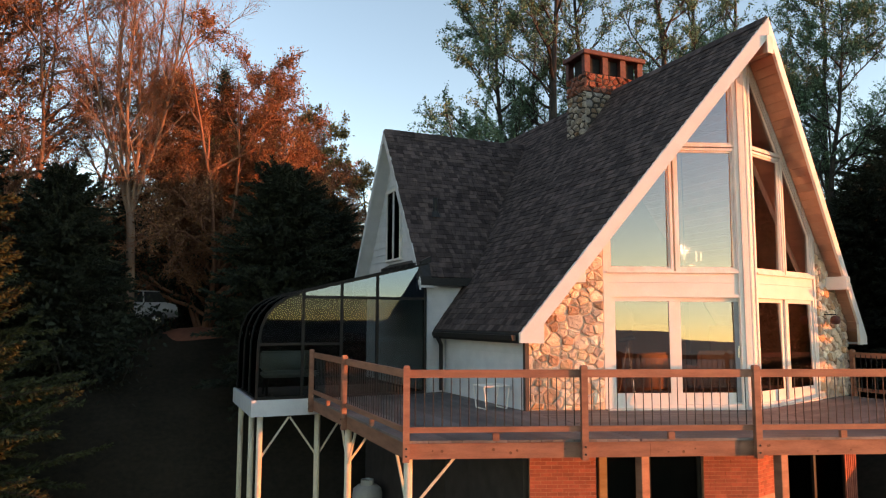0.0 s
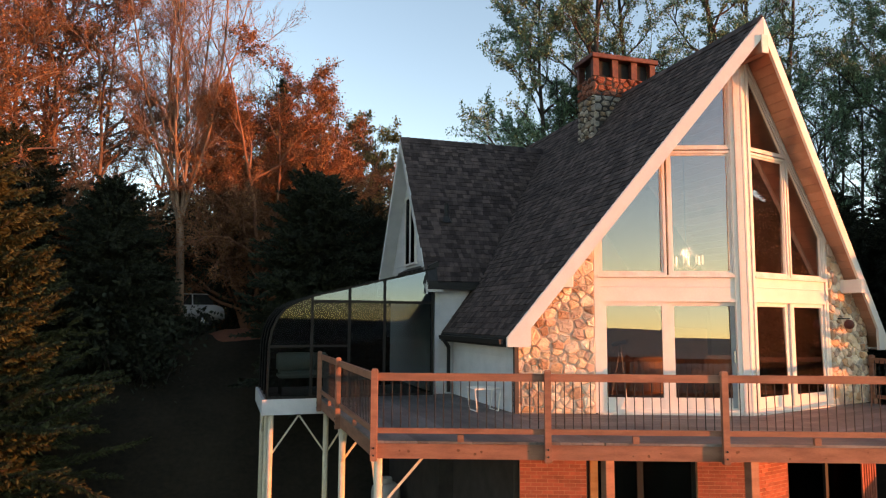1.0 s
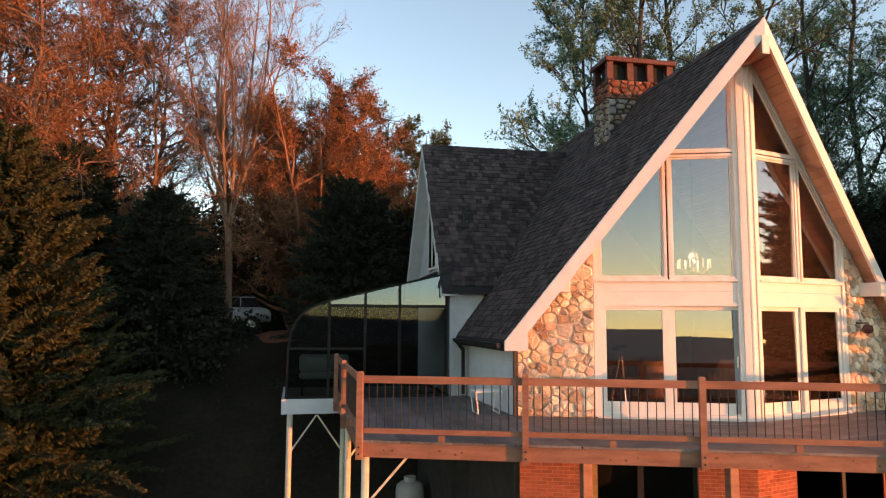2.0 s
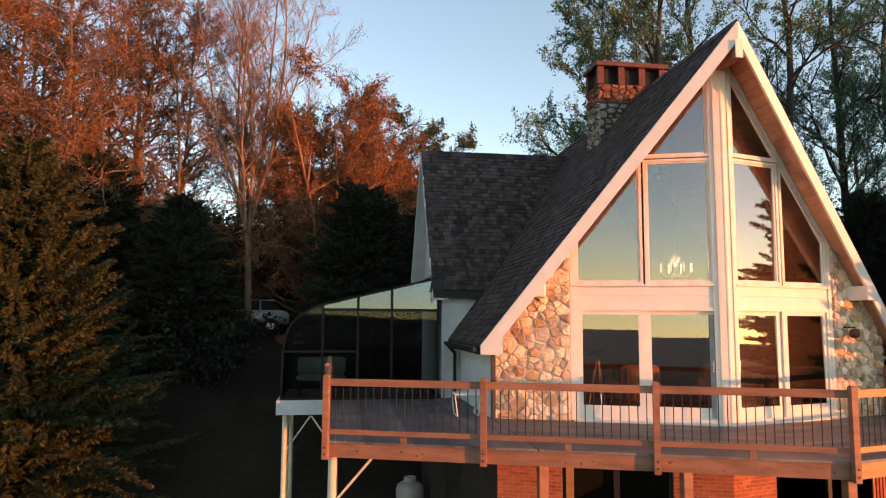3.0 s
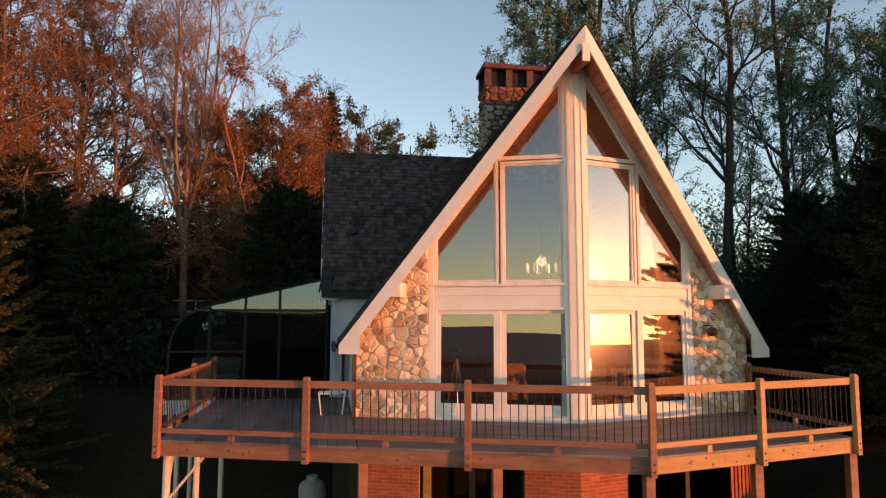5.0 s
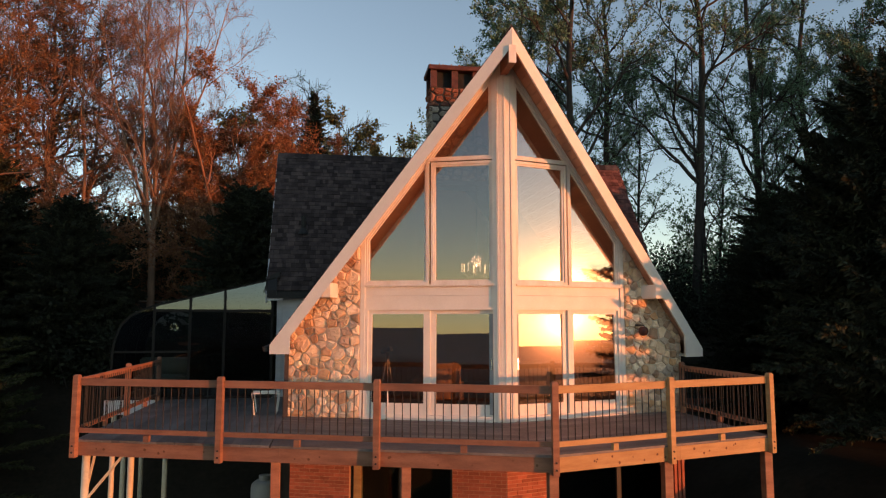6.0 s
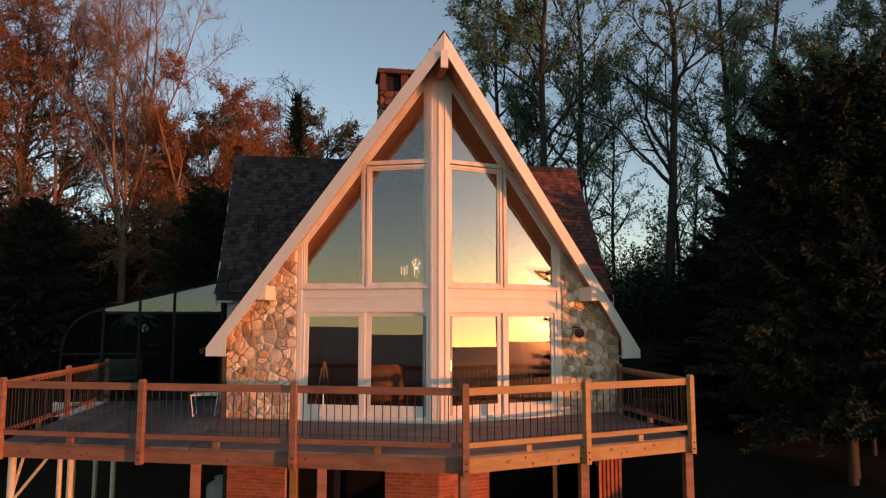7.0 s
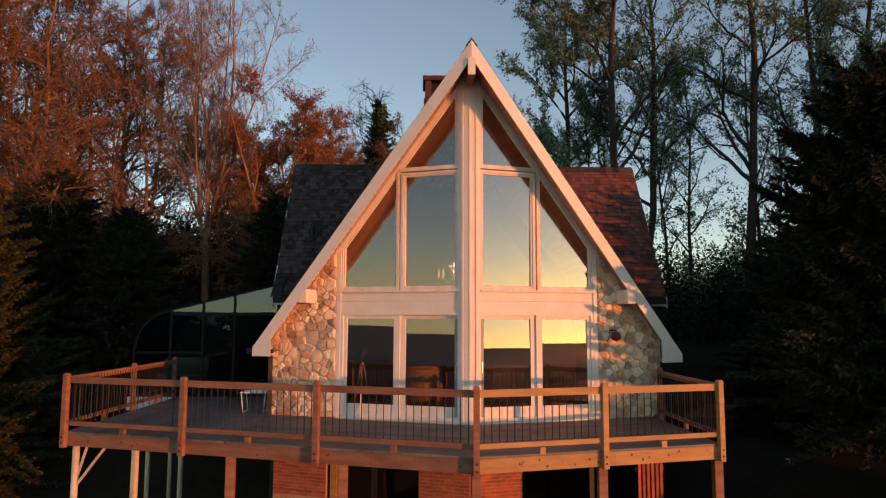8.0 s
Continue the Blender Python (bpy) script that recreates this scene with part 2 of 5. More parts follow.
def lathe(bm, centre, profile, n=24):
    rings = [[bm.verts.new((centre[0] + r * math.cos(2 * math.pi * i / n), centre[1] + r * math.sin(2 * math.pi * i / n), centre[2] + z)) for i in range(n)] for r, z in profile]
    for a, b in zip(rings, rings[1:]):
        for i in range(n):
            bm.faces.new((a[i], a[(i + 1) % n], b[(i + 1) % n], b[i]))
    bm.faces.new(rings[0])
    bm.faces.new(rings[-1])
    return bm


def B():
    return bmesh.new()


# ---- plan of the house ----
HX, FY = 10.52, 9.68            # ridge line and front edge of the prow
K = {-1: 0.37, 1: 0.28}         # how far each half of the front runs back per metre
RY, RK = 9.04, {-1: 0.397, 1: 0.355}   # the rake above it
SL = 1.344                      # pitch of the main roof
TOP = 7.29                      # ridge
EAVE = {-1: 4.37, 1: 4.45}
SOF = 6.97                      # soffit line at the ridge
GROUND = -3.9


def soffit(a):
    return SOF - SL * a


def fp(sg, a, z, out=0.0):
    k = K[sg]
    n = math.hypot(1, k)
    return Vector((HX + sg * a + sg * k / n * out, FY + k * a - out / n, z))


def fprism(bm, sg, poly, o0, o1):
    return hull(bm, [fp(sg, a, z, o0) for a, z in poly], [fp(sg, a, z, o1) for a, z in poly])


def inset(poly, w):
    """A convex outline drawn in by w on all sides."""
    n = len(poly)
    area = sum(poly[i][0] * poly[(i + 1) % n][1] - poly[(i + 1) % n][0] * poly[i][1] for i in range(n))
    s = 1 if area > 0 else -1
    lines = []
    for i in range(n):
        (x0, y0), (x1, y1) = poly[i], poly[(i + 1) % n]
        l = math.hypot(x1 - x0, y1 - y0)
        nx, ny = -(y1 - y0) / l * s, (x1 - x0) / l * s
        lines.append((nx, ny, nx * x0 + ny * y0 + w))
    out = []
    for i in range(n):
        a, b, c = lines[i - 1]
        d, e, f = lines[i]
        det = a * e - b * d
        out.append(((c * e - b * f) / det, (a * f - c * d) / det))
    return out


def fring(bm, sg, poly, w, o0, o1):
    inn = inset(poly, w)
    n = len(poly)
    for i in range(n):
        j = (i + 1) % n
        fprism(bm, sg, [poly[i], poly[j], inn[j], inn[i]], o0, o1)
    return inn


def fbox(bm, sg, a0, a1, z0, z1, o0, o1):
    return fprism(bm, sg, [(a0, z0), (a1, z0), (a1, z1), (a0, z1)], o0, o1)


# ---- ground ----
HILLS = ((-48, 26, 1.0), (-10, 16, 0.75), (-27, 6, 0.3), (30, 14, 0.3), (58, 10, 0.25))   # bearing, width, height of far hills, degrees


def lift(x, y):
    """Height of the ground: low before the house, a bank up to the drive behind, far hills in front."""
    t = min(max((y - 16.5) / 12.5, 0), 1)
    z = GROUND + 5.1 * t * t * (3 - 2 * t)
    t = min(max((x - 13.5) / 5.0, 0), 1) * min(max((y - 2) / 6.0, 0), 1)
    z = max(z, GROUND + 2.6 * t * t * (3 - 2 * t))
    z += 0.12 * noise.noise(Vector((x * 0.25, y * 0.25, 0)))
    d = math.hypot(x - 9, y - 12)
    if y < -4:
        z -= 0.10 * min(-4 - y, 160)
    if d > 120:
        f = min((d - 120) / 700, 1)
        az = math.degrees(math.atan2(x - 9, -(y - 12)))
        hill = sum(h * math.exp(-((az - m) / w) ** 2) for m, w, h in HILLS) + 0.12 * noise.noise(Vector((az * 0.2, 1.7, 0)))
        near = 0.9 * noise.noise(Vector((az * 0.06, 8.2, 0))) - 1.6
        g = min(max((d - 1000) / 1300, 0), 1)
        z = z * (1 - f) + f * d * math.tan(math.radians(near * (1 - g) + (hill - 0.15) * g))
    return z


def make_ground():
    radii = [0.0] + [1.2 * 1.085 ** i for i in range(100)]
    radii = [r for r in radii if r < 3500]
    n = 240
    V, F = [], []
    for r in radii:
        for i in range(n):
            x, y = 9 + r * math.cos(2 * math.pi * i / n), 12 + r * math.sin(2 * math.pi * i / n)
            V.append((x, y, lift(x, y)))
    for a in range(len(radii) - 1):
        for i in range(n):
            j = (i + 1) % n
            F.append((a * n + i, (a + 1) * n + i, (a + 1) * n + j, a * n + j))
    me = bpy.data.meshes.new("ground")
    me.from_pydata(V, [], F)
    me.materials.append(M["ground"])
    me.polygons.foreach_set("use_smooth", [True] * len(me.polygons))
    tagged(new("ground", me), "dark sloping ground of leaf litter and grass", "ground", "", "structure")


make_ground()


# ---- main roof ----
def rake_y(sg, a):
    return RY + RK[sg] * a


def rtop(a, d=0.0):
    return TOP - SL * a - d


BACK = 22.5
roof = {}
for sg, side in ((-1, "west"), (1, "east")):
    bm = B()
    E = EAVE[sg]
    out = [(0, RY), (E, rake_y(sg, E)), (E, BACK), (0, BACK)]
    hull(bm, [(HX + sg * a, y, rtop(a, 0.20)) for a, y in out], [(HX + sg * a, y, rtop(a, 0.03)) for a, y in out])
    roof[sg] = structure("roof_" + side, bm, "tar", "steep dark asphalt shingle roof of the A-frame", "roof")
    # fascia with a level foot at the eave
    bm = B()
    drop = 0.38
    foot = rtop(E) - 0.19
    line = [(0, rtop(0, 0.02)), (E, rtop(E, 0.02)), (E, foot), (3.98, foot), (3.98, rtop(3.98, drop)), (0, TOP - drop)]
    dy = Vector((0, -0.06, 0))
    hull(bm, [(HX + sg * a, rake_y(sg, a), z) for a, z in line], [Vector((HX + sg * a, rake_y(sg, a), z)) + dy for a, z in line])
    part("fascia", bm, "white", roof[sg], "cream-white painted fascia board")
    # boxed underside of the eave
    bm = B()
    x0, x1 = sorted((HX + sg * 3.99, HX + sg * (E - 0.02)))
    box(bm, (x0, rake_y(sg, E) + 0.03, foot + 0.005), (x1, 14.6, foot + 0.04))
    part("eave_soffit", bm, "siding", roof[sg])
    # soffit boards running back from the rake
    bm = B()
    a = 0.03
    while a < E - 0.35:
        b = min(a + 0.098, E - 0.3)
        q = [(a, rake_y(sg, a) + 0.005), (b, rake_y(sg, b) + 0.005), (b, 14.6), (a, 14.6)]
        hull(bm, [(HX + sg * u, y, rtop(u, 0.31)) for u, y in q], [(HX + sg * u, y, rtop(u, 0.275)) for u, y in q])
        a = b + 0.012
    part("soffit", bm, "soffit", roof[sg], "pinkish-tan tongue-and-groove soffit boards")
    bm = B()
    q = [(0, RY + 0.02), (E - 0.05, rake_y(sg, E - 0.05) + 0.02), (E - 0.05, 14.6), (0, 14.6)]
    hull(bm, [(HX + sg * u, y, rtop(u, 0.27)) for u, y in q], [(HX + sg * u, y, rtop(u, 0.21)) for u, y in q])
    part("sheathing", bm, "innerwood", roof[sg])

# ridge beam end under the peak
beam = thing("ridge_beam", (HX, RY, 6.5), "white-tipped ridge beam end under the peak", "beam")
bm = B()
box(bm, (HX - 0.07, RY - 0.075, 6.58), (HX + 0.07, RY - 0.055, 6.92))
part("beam_cap", bm, "white", beam, "white painted end cap")
bm = B()
box(bm, (HX - 0.065, RY - 0.05, 6.585), (HX + 0.065, FY + 3.5, 6.85))
part("beam_body", bm, "soffit", beam)

# ---- wings ----
WR, WE = (17.15, 6.65), (14.45, 2.58)     # ridge and eave of the cross wing: y, z
WX = {-1: 5.75, 1: 16.05}
for sg, side in ((-1, "west"), (1, "east")):
    X = WX[sg]
    xr = HX + sg * (TOP - WR[1]) / SL
    xe = HX + sg * (TOP - WE[1]) / SL
    yb = 2 * WR[0] - WE[0]
    bm = B()
    up = Vector((0, 0, 0.14))
    f = [Vector(p) - up * 1.2 for p in ((X, *WE), (X, *WR), (xr, *WR), (xe, *WE))]
    hull(bm, f, [p + up for p in f])
    f = [Vector(p) - up * 1.2 for p in ((X, yb, WE[1]), (X, *WR), (xr, *WR), (xe, yb, WE[1]))]
    hull(bm, f, [p + up for p in f])
    roof[sg * 2] = structure("wing_roof_" + side, bm, "tar", "steep shingled roof of the side gable", "roof")
    # bargeboards
    for ye in (WE[0], yb):
        bm = B()
        p, q = Vector((X, ye, WE[1] - 0.02)), Vector((X, WR[0], WR[1] - 0.02))
        d = Vector((0, 0, -0.26))
        t = Vector((sg * 0.035, 0, 0))
        hull(bm, [p, q, q + d, p + d], [p + t, q + t, q + d + t, p + d + t])
        part("bargeboard", bm, "siding", roof[sg * 2])
    bm = B()
    box(bm, (min(X, xe), WE[0] - 0.03, WE[1] - 0.17), (max(X, xe), WE[0] - 0.005, WE[1] - 0.02))
    part("eave_board", bm, "black", roof[sg * 2], "dark gutter board")
    # closed gable soffit
    bm = B()
    xi = X - sg * 0.38
    for ye in (WE[0], yb):
        f = [Vector(p) - Vector((0, 0, 0.2)) for p in ((X, ye, WE[1]), (X, *WR), (xi, *WR), (xi, ye, WE[1]))]
        hull(bm, f, [p - Vector((0, 0, 0.03)) for p in f])
    part("gable_soffit", bm, "siding", roof[sg * 2])
    # walls of the wing
    wx = X - sg * 0.36
    bm = B()
    wy0, wy1 = 14.72, 2 * WR[0] - 14.72
    pent = [(wy0, GROUND), (wy0, 2.75), (WR[0], 6.4), (wy1, 2.75), (wy1, GROUND)]
    hull(bm, [(wx, y, z) for y, z in pent], [(wx - sg * 0.15, y, z) for y, z in pent])
    x0, x1 = sorted((wx - sg * 0.15, HX + sg * 3.2))
    box(bm, (x0, wy0, GROUND), (x1, wy0 + 0.15, 2.7))
    box(bm, (x0, wy1 - 0.15, GROUND), (x1, wy1, 2.7))
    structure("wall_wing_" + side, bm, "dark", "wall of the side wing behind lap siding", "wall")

# ---- chimney ----
CX0, CX1, CY0, CY1, CZ = 9.66, 11.42, 13.6, 14.42, 8.22
chimney = thing("chimney", (10.5, 14.0, 5.8), "stone chimney with sun-red painted top band and flue openings", "chimney")
bm = B()
box(bm, (CX0 + 0.03, CY0 + 0.03, 5.2), (CX1 - 0.03, CY1 - 0.03, 7.66))
part("core", bm, "dkmortar", chimney)
for x in np.linspace(CX0 + 0.08, CX1 - 0.08, 4):
    for y in (CY0 + 0.06, CY1 - 0.06):
        bm = B()
        box(bm, (x - 0.08, y - 0.06, 7.66), (x + 0.08, y + 0.06, 8.1))
        part("flue_post", bm, "copper", chimney, "rust-red flue post")
bm = B()
box(bm, (CX0 - 0.06, CY0 - 0.06, 8.1), (CX1 + 0.06, CY1 + 0.06, CZ))
bmesh.ops.bevel(bm, geom=bm.edges[:], offset=0.015, segments=1, affect="EDGES")
part("cap", bm, "copper", chimney, "weathered rust-red cap slab")
bm = B()
box(bm, (CX0 + 0.16, CY0 + 0.16, 7.66), (CX1 - 0.16, CY1 - 0.16, 8.1))
part("flue", bm, "tar", chimney)

# ---- house body, floors and interior ----
front = [fp(-1, 4.05, 0), fp(-1, 0, 0), fp(1, 4.05, 0)]
bm = B()
poly = [(front[0].x, front[0].y + 0.12), (HX, FY + 0.12), (front[2].x, front[2].y + 0.12), (front[2].x, 19.0), (front[0].x, 19.0)]
prism(bm, [(x, y, -0.24) for x, y in poly], (0, 0, 0.27))
structure("floor", bm, "floorwood", "dark wood floor of the living room", "floor")
bm = B()
box(bm, (6.6, 18.0, 0.03), (14.5, 18.15, 6.6))
structure("wall_inner", bm, "inner", "pine-panelled back wall of the living room", "wall")
for sg, nm in ((-1, "wall_west"), (1, "wall_east")):
    bm = B()
    xa = HX + sg * 4.05
    x0, x1 = sorted((xa, xa - sg * 0.14))
    box(bm, (x0, fp(sg, 4.05, 0).y + 0.05, -0.25), (x1, 18.0, 1.5))
    structure(nm, bm, "inner", "side wall of the house", "wall")
    bm = B()
    box(bm, (x0, fp(sg, 4.05, 0).y + 0.05, GROUND), (x1, 18.0, -0.26))
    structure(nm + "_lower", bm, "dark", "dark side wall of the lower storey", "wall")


# ---- glazed prow front ----
def leaning_pane(bm, sg, poly, out, lean):
    """A pane that leans a little out of the wall's plane: lean metres outwards for each metre down."""
    mid = sum(p[1] for p in poly) / len(poly)
    return hull(bm, [fp(sg, a, z, out - 0.0015 + lean * (mid - z)) for a, z in poly], [fp(sg, a, z, out + 0.0015 + lean * (mid - z)) for a, z in poly])


def opening(sg, name, poly, label):
    """A fixed window: two stepped frames and one pane."""
    c = fp(sg, sum(p[0] for p in poly) / len(poly), min(p[1] for p in poly))
    w = thing(name, c, label, "window", "", "structure")
    bm = B()
    inn = fring(bm, sg, poly, 0.05, -0.06, 0.035)
    part("window_frame", bm, "trim", w)
    bm = B()
    inn2 = fring(bm, sg, inset(poly, 0.0502), 0.035, -0.05, 0.012)
    part("inner_frame", bm, "trim", w)
    bm = B()
    leaning_pane(bm, sg, inset(poly, 0.075), -0.026, -0.012)
    pane = part("pane", bm, "glass", w)
    pane.visible_shadow = False
    return w


PANE_LEAN = {(-1, 0): 0.0165, (-1, 1): 0.0115, (1, 0): 0.021, (1, 1): 0.017}   # how far the door panes lean
win = 0
for sg in (-1, 1):
    tilt = "west" if sg < 0 else "east"
    T = 0.05
    a1 = (SOF - T - 4.945) / SL
    for poly, lab in (
        ([(0.19, 4.945), (a1, 4.945), (0.19, soffit(0.19) - T)], "tall triangular window under the peak, reflecting sky"),
        ([(0.19, 2.55), (1.335, 2.55), (1.335, 4.92), (0.19, 4.92)], "tall fixed window with cream frame, reflecting sky"),
        ([(1.37, 2.55), (2.575, 2.55), (2.575, soffit(2.575) - T), (1.37, soffit(1.37) - T)], "sloped-top window following the roof line"),
    ):
        win += 1
        opening(sg, "window_%d" % win, poly, lab)
    # band between the storeys: two boards
    w = thing("wall_front_" + tilt, fp(sg, 1.4, 2.05), "cream-white panelled band between upper and lower windows", "wall", "", "structure")
    for z0, z1 in ((2.12, 2.335), (2.338, 2.53)):
        bm = B()
        fbox(bm, sg, 0.2, 2.62, z0, z1, -0.10, 0.02)
        part("panel", bm, "white", w)
    bm = B()
    fbox(bm, sg, 0.2, 2.58, 2.515, 2.555, -0.05, 0.07)
    part("sill", bm, "trim", w)
    # trim board beside the stone
    bm = B()
    fprism(bm, sg, [(2.56, 0.02), (2.64, 0.02), (2.64, soffit(2.64)), (2.56, soffit(2.56))], -0.1, 0.05)
    part("edge_board", bm, "white", w)
    # sloped trim under the soffit
    bm = B()
    fprism(bm, sg, [(0.1, soffit(0.1) - 0.08), (4.05, soffit(4.05) - 0.08), (4.05, soffit(4.05) + 0.03), (0.1, soffit(0.1) + 0.03)], -0.08, 0.06)
    part("rake_trim", bm, "trim", w, "weathered trim under the sloping soffit")
    # sliding doors
    d = thing("door_%d" % (1 if sg < 0 else 2), fp(sg, 1.4, 0.03), "white sliding patio door with two glass panels", "sliding door", "", "structure")
    bm = B()
    fring(bm, sg, [(0.145, 0.03), (2.56, 0.03), (2.56, 2.12), (0.145, 2.12)], 0.06, -0.10, 0.04)
    part("door_frame", bm, "white", d)
    for i, (a0, a1_, o) in enumerate(((0.205, 1.37, -0.06), (1.35, 2.50, -0.015))):
        bm = B()
        fbox(bm, sg, a0, a1_, 0.09, 0.30, o - 0.02, o + 0.02)
        fbox(bm, sg, a0, a1_, 1.985, 2.06, o - 0.02, o + 0.02)
        fbox(bm, sg, a0, a0 + (0.075 if i == 0 else 0.12), 0.301, 1.984, o - 0.02, o + 0.02)
        fbox(bm, sg, a1_ - (0.12 if i == 0 else 0.07), a1_, 0.301, 1.984, o - 0.02, o + 0.02)
        leaf = part("door_panel", bm, "white", d)
        bm = B()
        g0, g1 = (a0 + 0.07, a1_ - 0.115) if i == 0 else (a0 + 0.115, a1_ - 0.065)
        leaning_pane(bm, sg, [(g0, 0.295), (g1, 0.295), (g1, 1.99), (g0, 1.99)], o, PANE_LEAN[sg, i])
        pane = part("pane", bm, "glass", leaf)
        pane.visible_shadow = False
        if i == 0:
            bm = B()
            fbox(bm, sg, a0 - 0.005, a0 + 0.085, 0.12, 1.99, o + 0.021, o + 0.03)
            part("stile_cover", bm, "grey", leaf, "grey screen stile")
            bm = B()
            fbox(bm, sg, a0 + 0.03, a0 + 0.055, 0.95, 1.16, o + 0.035, o + 0.075)
            part("handle", bm, "chrome", leaf, "bright metal pull handle")
    bm = B()
    fbox(bm, sg, 0.2, 2.6, -0.02, 0.028, -0.1, 0.10)
    part("threshold", bm, "trim", d)
    # purlin end that carries the rake
    pl = thing("purlin_end", fp(sg, 3.2, 2.3), "white boxed purlin end under the rake", "beam", "purlin ends")
    bm = B()
    fbox(bm, sg, 3.06, 3.25, 2.30, 2.58, 0.0, 0.50)
    bmesh.ops.bevel(bm, geom=bm.edges[:], offset=0.012, segments=1, affect="EDGES")
    part("box_end", bm, "white", pl)

wl = thing("wall_lamp", fp(1, 2.9, 1.6, 0.1), "dark globe wall lamp on the fieldstone", "wall lamp")
bm = B()
lathe(bm, fp(1, 2.9, 1.56, 0.30), [(0.02, 0.0), (0.075, 0.02), (0.10, 0.08), (0.085, 0.15), (0.03, 0.19)], 16)
part("globe", bm, "copper", wl, "dark red-brown globe", True)
bm = B()
bar(bm, fp(1, 2.9, 1.77, 0.04), fp(1, 2.9, 1.77, 0.32), 0.025, 0.025)
part("arm", bm, "black", wl)

post = thing("corner_post", (HX, FY, 0), "cream-white corner post at the tip of the prow", "post", "", "structure")
for sg in (-1, 1):
    bm = B()
    fprism(bm, sg, [(0.012, 0.0), (0.21, 0.0), (0.21, soffit(0.21)), (0.012, soffit(0.012))], -0.1, 0.05)
    part("post_board", bm, "white", post)
    bm = B()
    fprism(bm, sg, [(0.10, 0.0), (0.135, 0.0), (0.135, soffit(0.135)), (0.10, soffit(0.10))], 0.051, 0.075)
    part("batten", bm, "trim", post)
bm = B()
rod(bm, (HX, FY - 0.03, 0), (HX, FY - 0.03, 6.9), 0.03, n=8)
part("corner_bead", bm, "trim", post)

# string of small bulbs pinned along the post and under the west rake
string = thing("light_string", (HX, FY, 2.0), "thin string of tiny bulbs along post and rake", "string lights")
bm = B()
for sg in (-1, 1):
    for i in range(70):
        z = 0.25 + i * 0.088
        c = fp(sg, 0.055, z, 0.065)
        lathe(bm, c, [(0.004, -0.016), (0.007, 0.0), (0.003, 0.014)], 6)
for i in range(46):
    a = 0.35 + i * 0.078
    c = Vector((HX - a, rake_y(-1, a) + 0.06, rtop(a, 0.36)))
    lathe(bm, c, [(0.010, -0.03), (0.016, -0.01), (0.008, 0.012)], 6)
tagged(part("bulbs", bm, "trim", string), "tiny clear bulbs", "", "", "stuff")


# ---- stonework ----
def clip(poly, nx, ny, c):
    out = []
    for i in range(len(poly)):
        p, q = poly[i], poly[(i + 1) % len(poly)]
        dp, dq = nx * p[0] + ny * p[1] - c, nx * q[0] + ny * q[1] - c
        if dp <= 0:
            out.append(p)
        if dp * dq < 0:
            t = dp / (dp - dq)
            out.append((p[0] + t * (q[0] - p[0]), p[1] + t * (q[1] - p[1])))
    return out


def cells(outline, size, seed, squash=1.0):
    """Irregular close-fitting cells that fill a convex outline."""
    rng = random.Random(seed)
    xs, ys = [p[0] for p in outline], [p[1] for p in outline]
    pts = []
    area = (max(xs) - min(xs)) * (max(ys) - min(ys))
    for _ in range(int(area / size ** 2 * 60)):
        p = (rng.uniform(min(xs), max(xs)), rng.uniform(min(ys), max(ys)))
        r = size * rng.choice((0.5, 0.65, 0.85, 1.1, 1.4))
        if all(math.hypot(p[0] - q[0], (p[1] - q[1]) * squash) > 0.5 * (r + q[2]) for q in pts):
            pts.append((*p, r))
    out = []
    for p in pts:
        c = list(outline)
        for q in pts:
            if q is p or math.hypot(q[0] - p[0], q[1] - p[1]) > 4 * size:
                continue
            dx, dy = q[0] - p[0], (q[1] - p[1]) * squash * squash
            w = 0.5 + 0.12 * (p[2] - q[2]) / size
            mx, my = p[0] + (q[0] - p[0]) * w, p[1] + (q[1] - p[1]) * w
            c = clip(c, dx, dy, dx * mx + dy * my)
            if len(c) < 3:
                break
        if len(c) >= 3:
            out.append(c)
    return out


def pebble(poly, gap, proud, rng, roundness=0.14):
    """Rings of a stone's face: outline, shoulder and crown, each (u, v, height)."""
    cx, cy = sum(p[0] for p in poly) / len(poly), sum(p[1] for p in poly) / len(poly)
    ring = []
    n = len(poly)
    for i in range(n):
        p, q = poly[i], poly[(i + 1) % n]
        if math.hypot(q[0] - p[0], q[1] - p[1]) < 0.02:
            continue
        for t in ((roundness, 1 - roundness)):
            ring.append((p[0] + t * (q[0] - p[0]), p[1] + t * (q[1] - p[1])))
    if len(ring) < 3:
        return None
    rad = sum(math.hypot(p[0] - cx, p[1] - cy) for p in ring) / len(ring)
    if rad < 0.035:
        return None
    rows = []
    tx, ty = rng.gauss(0, 0.13), rng.gauss(0, 0.13)
    gap *= rng.uniform(0.5, 2.2)
    wob = [rng.uniform(0.90, 1.02) for _ in ring]
    for s, h in ((1 - gap / rad, -0.02), (1 - gap / rad - 0.02, proud * 0.55), (0.86 - gap / rad, proud * 0.95), (0.4, proud * 1.1)):
        rows.append([(cx + (p[0] - cx) * s * k, cy + (p[1] - cy) * s * k, h + (rng.uniform(-0.3, 0.3) * proud + tx * (p[0] - cx) * s + ty * (p[1] - cy) * s if h > 0 else 0)) for p, k in zip(ring, wob)])
    return rows


